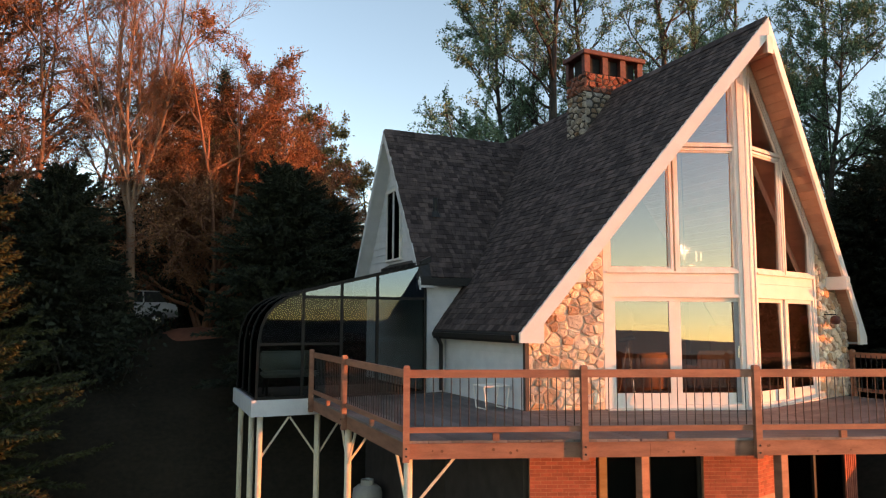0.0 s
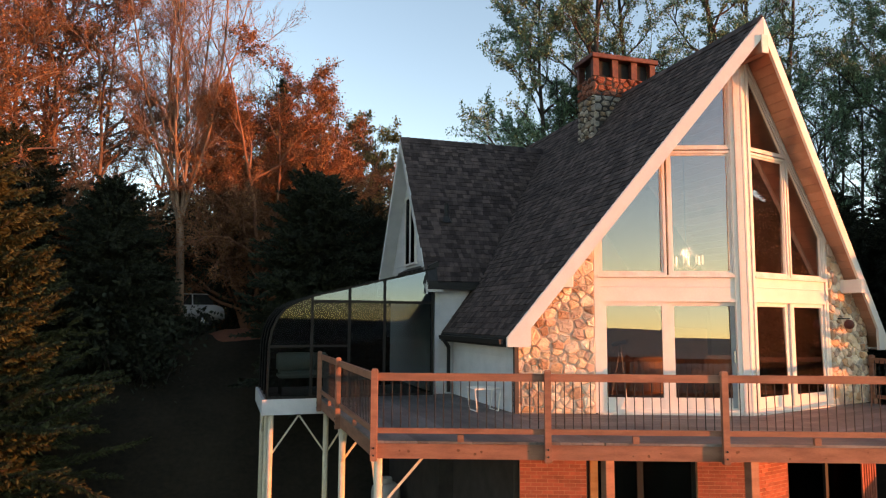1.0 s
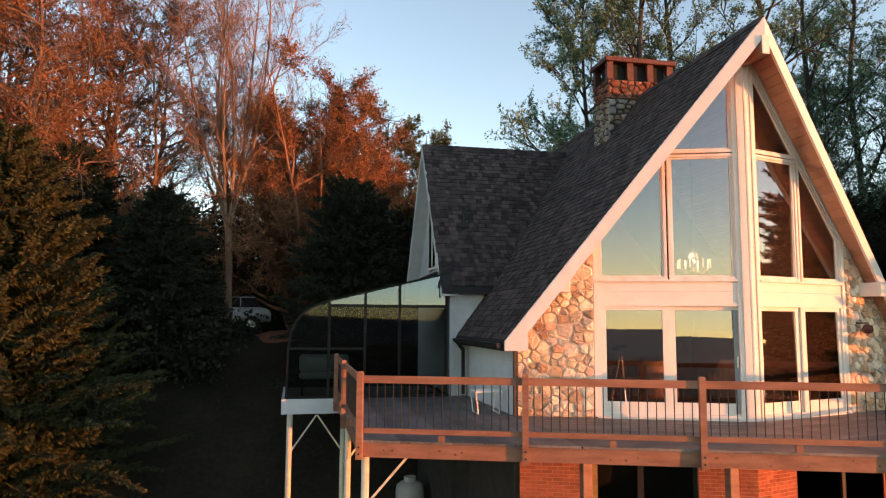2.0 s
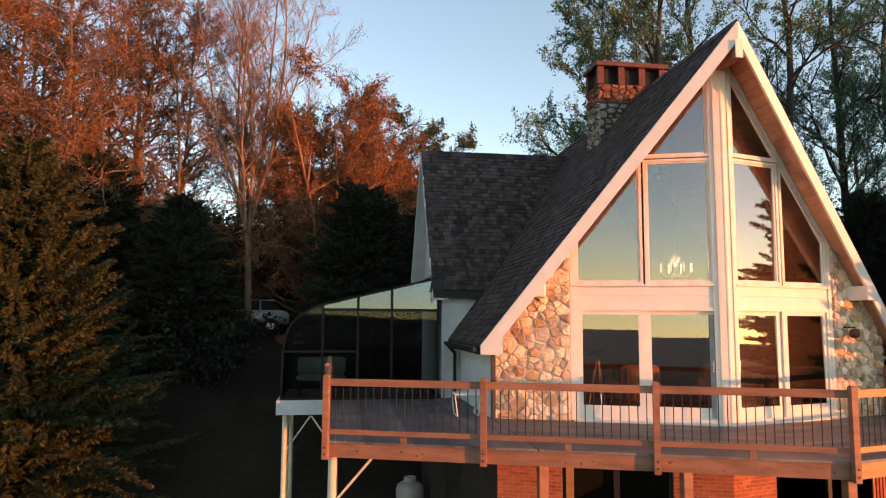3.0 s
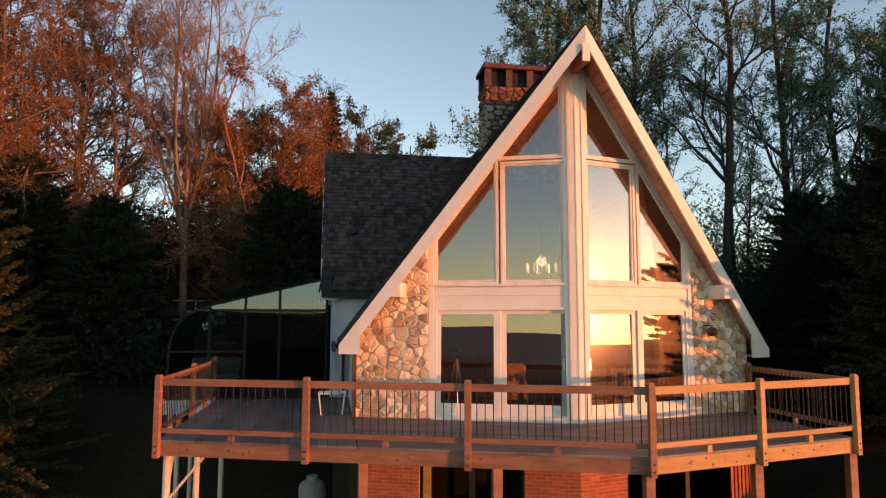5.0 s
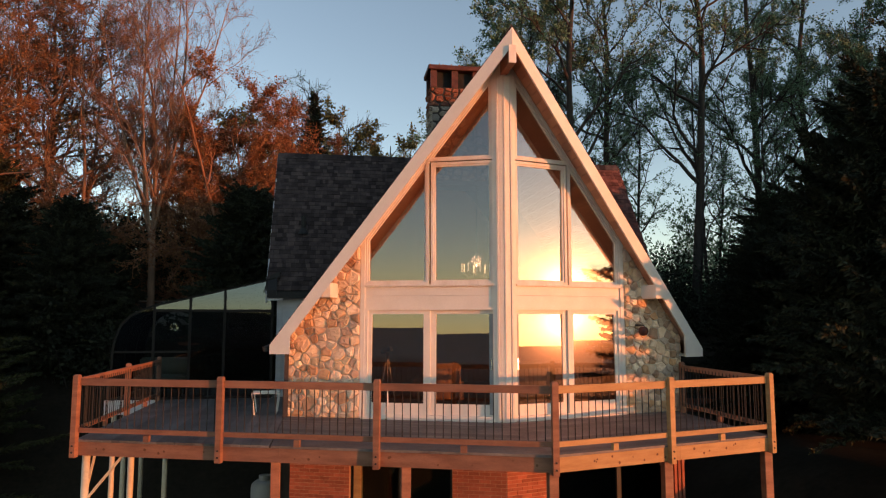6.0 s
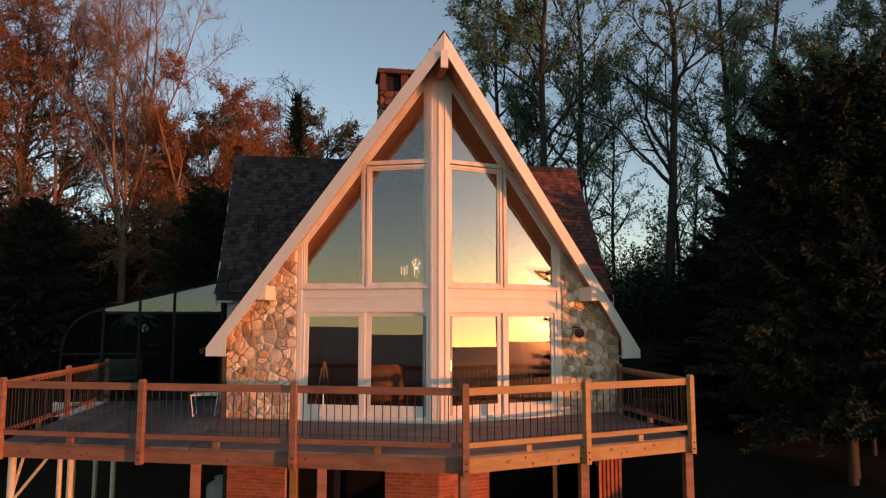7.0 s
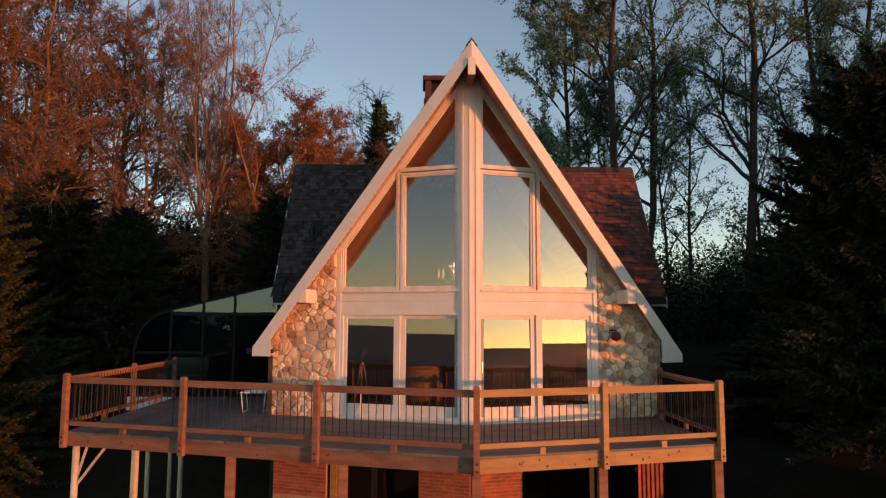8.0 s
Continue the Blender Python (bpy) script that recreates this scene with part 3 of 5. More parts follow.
def stones(outline, size, seed, place, material, parent, gap=0.006, proud=0.026, squash=1.0, roundness=0.14, name="stone"):
    rng = random.Random(seed)
    for c in cells(outline, size, seed, squash):
        rows = pebble(c, gap, proud * rng.uniform(0.6, 1.3), rng, roundness)
        if not rows:
            continue
        bm = B()
        rings = [[bm.verts.new(place(*p)) for p in r] for r in rows]
        for a, b in zip(rings, rings[1:]):
            for i in range(len(a)):
                bm.faces.new((a[i], a[(i + 1) % len(a)], b[(i + 1) % len(a)], b[i]))
        bm.faces.new(rings[0])
        bm.faces.new(rings[-1])
        part(name, bm, material, parent, "", roundness > 0.1)


for sg, nm in ((-1, "stone_wall_west"), (1, "stone_wall_east")):
    out = [(2.645, 0.0), (4.05, 0.0), (4.05, soffit(4.05) + 0.02), (2.645, soffit(2.645) + 0.02)]
    w = thing(nm, fp(sg, 3.3, 0), "rounded tan fieldstone wall with sandy mortar", "stone wall", "", "structure")
    bm = B()
    fprism(bm, sg, out, -0.2, 0.045)
    part("mortar_bed", bm, "mortar", w)
    stones(out, 0.20, 5 + sg, lambda u, v, h, sg=sg: fp(sg, u, v, 0.045 + h), "stone", w, 0.006, 0.036, 1.0, 0.09)

# chimney faces
CB = 7.18                       # above this shadow line the low sun's red is painted into the stones
for u0, u1, place, seed in (
    (CX0, CX1, lambda u, v, h: Vector((u, CY0 + 0.03 - h, v)), 31),
    (CY0, CY1, lambda u, v, h: Vector((CX0 + 0.03 - h, u, v)), 32),
    (CY0, CY1, lambda u, v, h: Vector((CX1 - 0.03 + h, u, v)), 33),
):
    stones([(u0, 5.3), (u1, 5.3), (u1, CB), (u0, CB)], 0.25, seed, place, "chim", chimney, 0.017, 0.035, 1.5, 0.06)
    stones([(u0, CB), (u1, CB), (u1, 7.66), (u0, 7.66)], 0.22, seed + 9, place, "sunlit_stone", chimney, 0.012, 0.04, 1.2, 0.06, "rusty_stone")

# ---- lower storey ----
for sg, spans in ((-1, ((0.0, 0.95), (2.82, 3.96))), (1, ((0.0, 1.03),))):
    nm = "brick_wall_" + ("west" if sg < 0 else "east")
    w = thing(nm, fp(sg, 2, GROUND), "red brick piers of the lower storey", "brick wall", "", "structure")
    for a0, a1 in spans:
        bm = B()
        fbox(bm, sg, a0, a1, GROUND - 0.3, -0.26, -0.25, 0.0)
        part("brick_bed", bm, "joint", w)
        length = (a1 - a0)
        rows = 19
        cols = max(int(length / 0.203 + 0.5), 1)
        bw = length / cols
        for r in range(rows):
            z = -0.30 - 0.0675 * (r + 1)
            off = 0.5 * (r % 2)
            for cidx in range(cols + (1 if off else 0)):
                u0 = max(a0, a0 + (cidx - off) * bw) + 0.005
                u1 = min(a1, a0 + (cidx + 1 - off) * bw) - 0.005
                if u1 - u0 < 0.03:
                    continue
                bm = B()
                fbox(bm, sg, u0, u1, z, z + 0.057, -0.02, 0.010)
                part("brick", bm, "brick", w)
    # dark glazed doors between the piers
    gaps = ((0.95, 2.82),) if sg < 0 else ((1.03, 4.05),)
    for a0, a1 in gaps:
        d = thing("door_%d" % (3 if sg < 0 else (4 if a0 < 2 else 5)), fp(sg, (a0 + a1) / 2, GROUND + 1.1), "dark glazed door of the lower storey", "glass door", "", "structure")
        bm = B()
        fring(bm, sg, [(a0, GROUND), (a1, GROUND), (a1, -0.26), (a0, -0.26)], 0.06, -0.22, -0.10)
        if a1 - a0 > 1:
            fbox(bm, sg, (a0 + a1) / 2 - 0.05, (a0 + a1) / 2 + 0.05, GROUND + 0.06, -0.32, -0.21, -0.11)
        part("door_frame", bm, "black", d)
        if sg < 0:
            bm = B()
            fbox(bm, sg, 2.62, 2.75, GROUND, -0.27, -0.20, -0.03)
            part("jamb", bm, "wood_new", d, "tan wooden door jamb")
        bm = B()
        fbox(bm, sg, a0 + 0.05, a1 - 0.05, GROUND + 0.05, -0.31, -0.17, -0.16)
        part("pane", bm, "tinted", d)
bm = B()
box(bm, (6.7, 14.0, GROUND), (14.3, 14.1, -0.25))
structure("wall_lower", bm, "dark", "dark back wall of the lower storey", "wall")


# ---- lap siding ----
def lap(parent, p, q, z0, z1, nrm, step=0.20, trimtop=None):
    """Overlapping boards from z0 up to z1 between the upright lines at p and q."""
    p, q, nrm = Vector(p), Vector(q), Vector(nrm)
    z = z0
    while z < z1 - 0.01:
        t = min(z + step, z1)
        p2, q2 = (p, q) if trimtop is None else trimtop(z)
        if (q2 - p2).length < 0.15:
            break
        bm = B()
        a = [v + nrm * 0.004 + Vector((0, 0, t + 0.02)) for v in (p2, q2)]
        b = [v + nrm * 0.028 + Vector((0, 0, z)) for v in (p2, q2)]
        hull(bm, [a[0], a[1], b[1], b[0]], [v - nrm * 0.012 for v in (a[0], a[1], b[1], b[0])])
        part("board", bm, "siding", parent)
        z = t


side = thing("siding_west", (6.47, 12.8, 0), "white lap siding under the low eave", "siding", "", "structure")
lap(side, (6.465, 11.05, 0), (6.465, 14.70, 0), 0.0, 1.45, (-1, 0, 0))
bm = B()
box(bm, (6.42, 11.02, 0.0), (6.50, 11.10, 1.35))
part("corner_board", bm, "dark", side)
wing = thing("siding_wing", (6.4, 14.7, 0), "white lap siding of the side wing", "siding", "", "structure")
lap(wing, (6.1, 14.715, 0), (7.4, 14.715, 0), 0.0, 2.62, (0, -1, 0))
bm = B()
box(bm, (5.98, 14.66, 0.0), (6.1, 14.72, 2.6))
part("corner_board", bm, "siding", wing)
gable = thing("siding_gable", (6.1, 17.15, 2.7), "white lap siding of the gable end", "siding", "", "structure")


def gable_span(z):
    h = max((6.35 - z) / 1.5, 0)
    return Vector((6.105, 17.15 - min(h, 2.43), 0)), Vector((6.105, 17.15 + min(h, 2.43), 0))


lap(gable, (0, 0, 0), (0, 0, 0), 0.0, 6.2, (-1, 0, 0), 0.2, gable_span)
gw = thing("window_8", (6.07, 17.2, 3.2), "narrow double window in the gable", "window", "", "structure")
bm = B()
for y0, y1 in ((16.62, 16.68), (17.15, 17.21), (17.68, 17.74)):
    box(bm, (6.02, y0, 3.22), (6.10, y1, 5.02))
box(bm, (6.015, 16.58, 3.16), (6.10, 17.78, 3.22))
box(bm, (6.015, 16.58, 5.02), (6.10, 17.78, 5.09))
part("window_frame", bm, "trim", gw)
for y0, y1 in ((16.685, 17.145), (17.215, 17.675)):
    bm = B()
    box(bm, (6.045, y0, 3.225), (6.052, y1, 5.015))
    part("pane", bm, "tinted", gw)

# gutter and downspout of the low eave
gut = thing("gutter", (6.13, 12.6, 1.3), "dark gutter with downspout along the low eave", "gutter")
bm = B()
xg = HX - EAVE[-1] - 0.05
prof = [(0.0, 0.0), (0.0, -0.09), (-0.07, -0.09), (-0.09, 0.0)]
hull(bm, [(xg + a, rake_y(-1, 4.37) + 0.02, 1.36 + b) for a, b in prof], [(xg + a, 14.45, 1.36 + b) for a, b in prof])
part("trough", bm, "black", gut)
bm = B()
bar(bm, (6.08, 14.35, 1.3), (6.30, 14.58, 1.08), 0.07, 0.06)
bar(bm, (6.30, 14.58, 1.10), (6.30, 14.58, 0.05), 0.07, 0.06, (0, 1, 0))
part("downspout", bm, "black", gut)
vent = thing("roof_vent", (6.6, 15.7, 4.4), "small dark roof vent pipe", "vent")
bm = B()
rod(bm, (6.55, 15.55, 4.15), (6.55, 15.55, 4.62), 0.06, 0.06, 10)
part("pipe", bm, "black", vent)
bm = B()
lathe(bm, (6.55, 15.55, 4.18), [(0.16, -0.05), (0.10, 0.05), (0.062, 0.12)], 12)
part("collar", bm, "black", vent)

# ---- deck ----
P0, PA, PB, PC, PD, PE = [Vector(p) for p in ((3.37, 8.98, 0), (5.68, 8.18, 0), (8.0, 7.36, 0), (10.40, 6.53, 0), (12.38, 7.06, 0), (14.40, 7.60, 0))]
PX, PY, PF = Vector((3.37, 11.92, 0)), Vector((3.37, 14.45, 0)), Vector((14.45, 10.6, 0))


def deck_boards():
    d = thing("deck", (9, 9, -0.03), "weathered grey wooden deck boards", "deck", "", "structure")
    w = 0.14
    # west bay: boards run back to the sunroom
    x = 3.36
    while x < 6.28:
        y0 = P0.y + (x - P0.x) * (PC.y - P0.y) / (PC.x - P0.x)
        bm = B()
        hull(bm, [(x, y0 - 0.02, -0.035), (x + w, y0 - 0.02 - w * 0.345, -0.035), (x + w, 14.6, -0.035), (x, 14.6, -0.035)],
             [(x, y0 - 0.02, 0), (x + w, y0 - 0.02 - w * 0.345, 0), (x + w, 14.6, 0), (x, 14.6, 0)])
        part("plank", bm, "deck", d)
        x += w + 0.006
    # middle and east bays: boards run along the two front edges
    for sg, A, Bq, run in ((-1, Vector((6.44, P0.y + (6.44 - P0.x) * (PC.y - P0.y) / (PC.x - P0.x), 0)), PC, 4.3), (1, PC, PE, 4.6)):
        e = (Bq - A).normalized()
        n = Vector((-e.y, e.x, 0))
        i = 0
        while i * (w + 0.006) < run:
            o0, o1 = i * (w + 0.006) - 0.02, i * (w + 0.006) + w - 0.02
            pts = []
            for o in (o0, o1):
                # cut the ends at the upright planes x = A.x and x = Bq.x
                s0 = (n.x * -o) / e.x
                s1 = ((Bq.x - A.x) - n.x * o) / e.x
                pts.append((A + e * s0 + n * o, A + e * s1 + n * o))
            (a, b), (c, f) = pts
            q = [a, b, f, c]
            if max(v.y for v in q) < 11.4:
                bm = B()
                hull(bm, [v + Vector((0, 0, -0.035)) for v in q], q)
                part("plank", bm, "deck", d)
            i += 1


deck_boards()


def rim(p, q, material, label, knots=0):
    e = (q - p).normalized()
    n = Vector((e.y, -e.x, 0))
    t = thing("rim_beam", (p + q) / 2 + Vector((0, 0, -0.24)), label, "beam", "deck rim beams")
    bm = B()
    a, b = p + n * 0.01, q + n * 0.01
    hull(bm, [v + Vector((0, 0, z)) for v, z in ((a, -0.245), (b, -0.245), (b, -0.04), (a, -0.04))],
         [v + Vector((0, 0, z)) - n * 0.045 for v, z in ((a, -0.245), (b, -0.245), (b, -0.04), (a, -0.04))])
    part("board", bm, material, t)
    rng = random.Random(int(q.x * 10))
    for _ in range(knots):
        c = a.lerp(b, rng.uniform(0.04, 0.96)) + Vector((0, 0, rng.uniform(-0.21, -0.08)))
        bm = B()
        r = rng.uniform(0.012, 0.026)
        rod(bm, c - n * 0.002, c + n * 0.0025, r, r * 0.8, 8)
        part("knot", bm, "knot", t)
    return t


rim(P0, PA.lerp(PB, 0.38), "wood", "reddish-brown stained rim board", 6)
rim(PA.lerp(PB, 0.381), PC, "wood", "reddish-brown stained rim board", 9)
rim(PC, PD.lerp(PE, 0.1), "wood_new", "pale pine rim board with knots", 9)
rim(PD.lerp(PE, 0.101), PE, "wood_new", "pale pine rim board with knots", 7)
rim(PY, P0, "wood", "shaded brown side rim board", 0)
rim(PE, PF, "wood_new", "pale pine side rim board", 0)


def rail_post(p, n, material):
    t = thing("railing_post", p + Vector((0, 0, -0.24)), "square %s railing post bolted to the rim" % ("reddish-brown" if material == "wood" else "pale pine"), "post", "railing posts")
    n = Vector(n).normalized()
    s = Vector((-n.y, n.x, 0))
    c = p + n * 0.058
    h = 0.045
    bm = B()
    sq = [c + s * h * i + n * h * j for i, j in ((-1, -1), (1, -1), (1, 1), (-1, 1))]
    hull(bm, [v + Vector((0, 0, -0.27)) for v in sq], [v + Vector((0, 0, 0.985)) for v in sq])
    tp = [c + s * h * i * 0.7 + n * h * j * 0.7 for i, j in ((-1, -1), (1, -1), (1, 1), (-1, 1))]
    hull(bm, [v + Vector((0, 0, 0.985)) for v in sq], [v + Vector((0, 0, 1.01)) for v in tp])
    part("shaft", bm, material, t)
    for z in (-0.09, -0.19):
        bm = B()
        q = c + n * h + Vector((0, 0, z))
        rod(bm, q, q + n * 0.012, 0.016, 0.013, 8)
        part("bolt", bm, "black", t)


def rail_bay(p, q, n, material):
    e = (q - p).normalized()
    L = (q - p).length
    n = Vector(n).normalized()
    t = thing("railing_bay", (p + q) / 2 + Vector((0, 0, 0.0)), "%s rail bay with thin black balusters" % ("reddish-brown" if material == "wood" else "pale pine"), "railing", "deck railing")
    a, b = p + e * 0.012 + n * 0.02, q - e * 0.012 + n * 0.02
    bm = B()
    bar(bm, a + Vector((0, 0, 0.895)), b + Vector((0, 0, 0.895)), 0.042, 0.108)
    part("top_rail", bm, material, t)
    bm = B()
    bar(bm, a + Vector((0, 0, 0.145)), b + Vector((0, 0, 0.145)), 0.042, 0.074)
    part("bottom_rail", bm, material, t)
    bm = B()
    mid = (a + b) / 2
    bar(bm, mid - e * 0.045 + Vector((0, 0, 0.045)), mid + e * 0.045 + Vector((0, 0, 0.045)), 0.06, 0.10)
    part("support_block", bm, material, t)
    k = int(L / 0.118)
    for i in range(1, k):
        c = p + e * (L * i / k) - n * 0.01
        bm = B()
        rod(bm, c + Vector((0, 0, 0.13)), c + Vector((0, 0, 0.90)), 0.0075, n=6)
        part("baluster", bm, "black", t)


nl = Vector((PC.y - P0.y, -(PC.x - P0.x), 0)).normalized()
nr = Vector((PE.y - PC.y, -(PE.x - PC.x), 0)).normalized()
nw, ne = Vector((-1, 0, 0)), Vector((1, 0, 0))
for p, n, m in ((P0, nl, "wood"), (PA, nl, "wood"), (PB, nl, "wood"), (PC, (nl + nr), "wood"), (PD, nr, "wood_new"), (PE, nr, "wood_new"), (PX, nw, "wood"), (PY, nw, "wood"), (PF, ne, "wood")):
    rail_post(p, n, m)
for p, q, n, m in ((P0, PA, nl, "wood"), (PA, PB, nl, "wood"), (PB, PC, nl, "wood"), (PC, PD, nr, "wood_new"), (PD, PE, nr, "wood_new"), (PX, P0, nw, "wood"), (PY, PX, nw, "wood"), (PE, PF, ne, "wood")):
    rail_bay(p, q, n, m)

# timber posts below the rim
for p, m in ((PA.lerp(PB, 0.36), "wood"), (PB.lerp(PC, 0.17), "wood"), (PC, "wood"), (PD, "wood"), (PE, "wood")):
    c = p + Vector((0.0, 0.10, 0))
    t = thing("deck_post", c + Vector((0, 0, GROUND)), "square brown timber post under the deck", "post", "deck posts")
    bm = B()
    box(bm, (c.x - 0.07, c.y - 0.07, GROUND - 0.4), (c.x + 0.07, c.y + 0.07, -0.05))
    bmesh.ops.bevel(bm, geom=bm.edges[:], offset=0.008, segments=1, affect="EDGES")
    part("shaft", bm, m, t)


def steel_post(x, y, top, braces):
    z0 = lift(x, y) - 0.3
    t = thing("steel_post", (x, y, z0), "slim cream-painted steel pipe post", "post", "steel posts")
    bm = B()
    rod(bm, (x, y, z0), (x, y, top), 0.06, n=12)
    part("pipe", bm, "steel", t, "", True)
    for dx, dy, drop in braces:
        bm = B()
        bar(bm, (x, y, top - drop), (x + dx, y + dy, top - 0.03), 0.035, 0.035)
        part("brace", bm, "steel", t)


steel_post(3.47, 9.16, -0.06, ((0.75, -0.26, 0.95), (0.0, 0.6, 0.9)))
steel_post(3.42, 11.98, -0.06, ((0.0, -0.55, 0.85), (0.0, 0.55, 0.85), (0.6, 0, 0.8)))
steel_post(2.32, 14.62, -0.34, ((0.58, 0, 0.86),))
steel_post(3.50, 14.62, -0.34, ((-0.58, 0, 0.86), (0.55, 0, 0.86)))
steel_post(2.30, 15.6, -0.34, ())
steel_post(2.30, 17.3, -0.34, ((0, -0.5, 0.8),))

# ---- sunroom ----
sunroom = thing("sunroom", (4.0, 16.0, -0.3), "dark bronze framed sunroom with curved smoked glass eave", "sunroom")
SY0, SY1 = 14.55, 17.45
PRO = [(2.22, 0.02), (2.235, 1.15), (2.29, 1.48), (2.40, 1.74), (2.58, 1.95), (2.83, 2.10), (3.16, 2.22), (5.95, 2.90)]
bm = B()
box(bm, (2.18, SY0 - 0.04, -0.33), (5.95, SY0 + 0.06, 0.0))
part("front_beam", bm, "siding", sunroom, "white painted floor beam")
bm = B()
box(bm, (2.12, SY0 - 0.06, -0.33), (2.18, SY1, 0.0))
part("side_beam", bm, "siding", sunroom)
bm = B()
box(bm, (2.19, SY0 + 0.065, -0.28), (5.95, SY1, -0.02))
part("floor_slab", bm, "deck", sunroom)


def profile_at(x):
    for (x0, z0), (x1, z1) in zip(PRO[1:], PRO[2:]):
        if x0 <= x <= x1:
            return z0 + (z1 - z0) * (x - x0) / (x1 - x0)
    return PRO[-1][1]


for y in (SY0, SY0 + 0.97, SY0 + 1.94, SY1):
    bm = B()
    for (x0, z0), (x1, z1) in zip(PRO, PRO[1:]):
        bar(bm, (x0, y, z0), (x1, y, z1), 0.05, 0.06, (0, 1, 0))
    part("rib", bm, "bronze", sunroom)
for (x0, z0), (x1, z1) in zip(PRO, PRO[1:]):
    bm = B()
    hull(bm, [(x0, SY0 + 0.03, z0), (x1, SY0 + 0.03, z1), (x1, SY0 + 0.03, z1 - 0.008), (x0 + 0.008, SY0 + 0.03, z0 - 0.004)],
         [(x0, SY1, z0), (x1, SY1, z1), (x1, SY1, z1 - 0.008), (x0 + 0.008, SY1, z0 - 0.004)])
    part("roof_pane", bm, "tinted", sunroom)
for x in (3.14, 3.96, 4.76, 5.88):
    bm = B()
    bar(bm, (x, SY0, 0.02), (x, SY0, profile_at(x)), 0.06, 0.05, (0, 1, 0))
    part("mullion", bm, "bronze", sunroom)
bm = B()
bar(bm, (3.14, SY0 - 0.003, 2.10), (5.9, SY0 - 0.003, 2.10), 0.055, 0.06)
part("transom", bm, "bronze", sunroom)
bm = B()
bar(bm, (2.25, SY0 - 0.003, 1.12), (3.96, SY0 - 0.003, 1.12), 0.055, 0.05)
part("transom", bm, "bronze", sunroom)
bm = B()
bar(bm, (2.2, SY0 - 0.004, 0.03), (5.9, SY0 - 0.004, 0.03), 0.055, 0.06)
part("sill_bar", bm, "bronze", sunroom)
front_panes = [[(2.24, 0.04), (3.12, 0.04), (3.12, 1.10), (2.24, 1.10)], [(2.25, 1.14), (3.12, 1.14), (3.12, 2.19), (2.83, 2.09), (2.58, 1.93), (2.40, 1.72), (2.30, 1.47)]]
for x0, x1 in ((3.16, 3.94), (3.98, 4.74), (4.78, 5.86)):
    front_panes.append([(x0, 2.13), (x1, 2.13), (x1, profile_at(x1) - 0.02), (x0, profile_at(x0) - 0.02)])
    if x0 < 3.9:
        front_panes.append([(x0, 0.04), (x1, 0.04), (x1, 1.10), (x0, 1.10)])
        front_panes.append([(x0, 1.14), (x1, 1.14), (x1, 2.07), (x0, 2.07)])
    else:
        front_panes.append([(x0, 0.04), (x1, 0.04), (x1, 2.07), (x0, 2.07)])
for f in front_panes:
    bm = B()
    hull(bm, [(x, SY0 - 0.004, z) for x, z in f], [(x, SY0 + 0.004, z) for x, z in f])
    # the top row takes the glass with the sky's reflection put into its coat
    part("pane", bm, "sky_pane" if f[0][1] > 2.1 else "tinted", sunroom)

def sunroom_bench(x, y):
    t = thing("bench", (x, y, -0.02), "pale cushioned bench inside the sunroom", "bench")
    bm = B()
    box(bm, (x - 0.6, y - 0.28, 0.36), (x + 0.6, y + 0.28, 0.50))
    bmesh.ops.bevel(bm, geom=bm.edges[:], offset=0.04, segments=2, affect="EDGES")
    part("seat", bm, "tank", t, "pale seat cushion", True)
    bm = B()
    box(bm, (x - 0.6, y + 0.20, 0.50), (x + 0.6, y + 0.34, 0.92))
    bmesh.ops.bevel(bm, geom=bm.edges[:], offset=0.04, segments=2, affect="EDGES")
    part("backrest", bm, "tank", t, "", True)
    for sx in (-0.52, 0.52):
        for sy in (-0.22, 0.22):
            bm = B()
            rod(bm, (x + sx, y + sy, -0.02), (x + sx, y + sy, 0.37), 0.025, n=8)
            part("leg", bm, "dark", t)


sunroom_bench(3.1, 15.7)

# dark flashing where the sunroom meets the wing
flash = thing("roof_flashing", (6.0, 16.0, 2.9), "black rubber flashing and gutter end above the sunroom", "flashing")
bm = B()
hull(bm, [(5.80, 14.56, 2.90), (6.04, 14.56, 2.93), (6.04, 14.56, 3.08), (5.80, 14.56, 2.96)], [(5.80, 17.45, 2.90), (6.04, 17.45, 2.93), (6.04, 17.45, 3.08), (5.80, 17.45, 2.96)])
part("strip", bm, "black", flash)
for i in range(6):
    y = 14.7 + i * 0.45
    part("lap", box(B(), (5.70, y, 2.86), (5.82, y + 0.2, 2.93)), "black", flash)
bm = B()
hull(bm, [(5.78, 14.40, 2.48), (5.98, 14.40, 2.48), (5.98, 14.40, 2.60), (5.78, 14.40, 2.60)], [(5.66, 14.54, 2.56), (5.98, 14.54, 2.56), (5.98, 14.54, 2.94), (5.74, 14.54, 2.88)])
part("gutter_end", bm, "black", flash)

# ---- trees ----
def mesh_of(name, V, F, material, smooth=False):
    me = bpy.data.meshes.new(name)
    me.from_pydata(V, [], F)
    me.materials.append(M[material])
    if smooth:
        me.polygons.foreach_set("use_smooth", [True] * len(me.polygons))
    return me


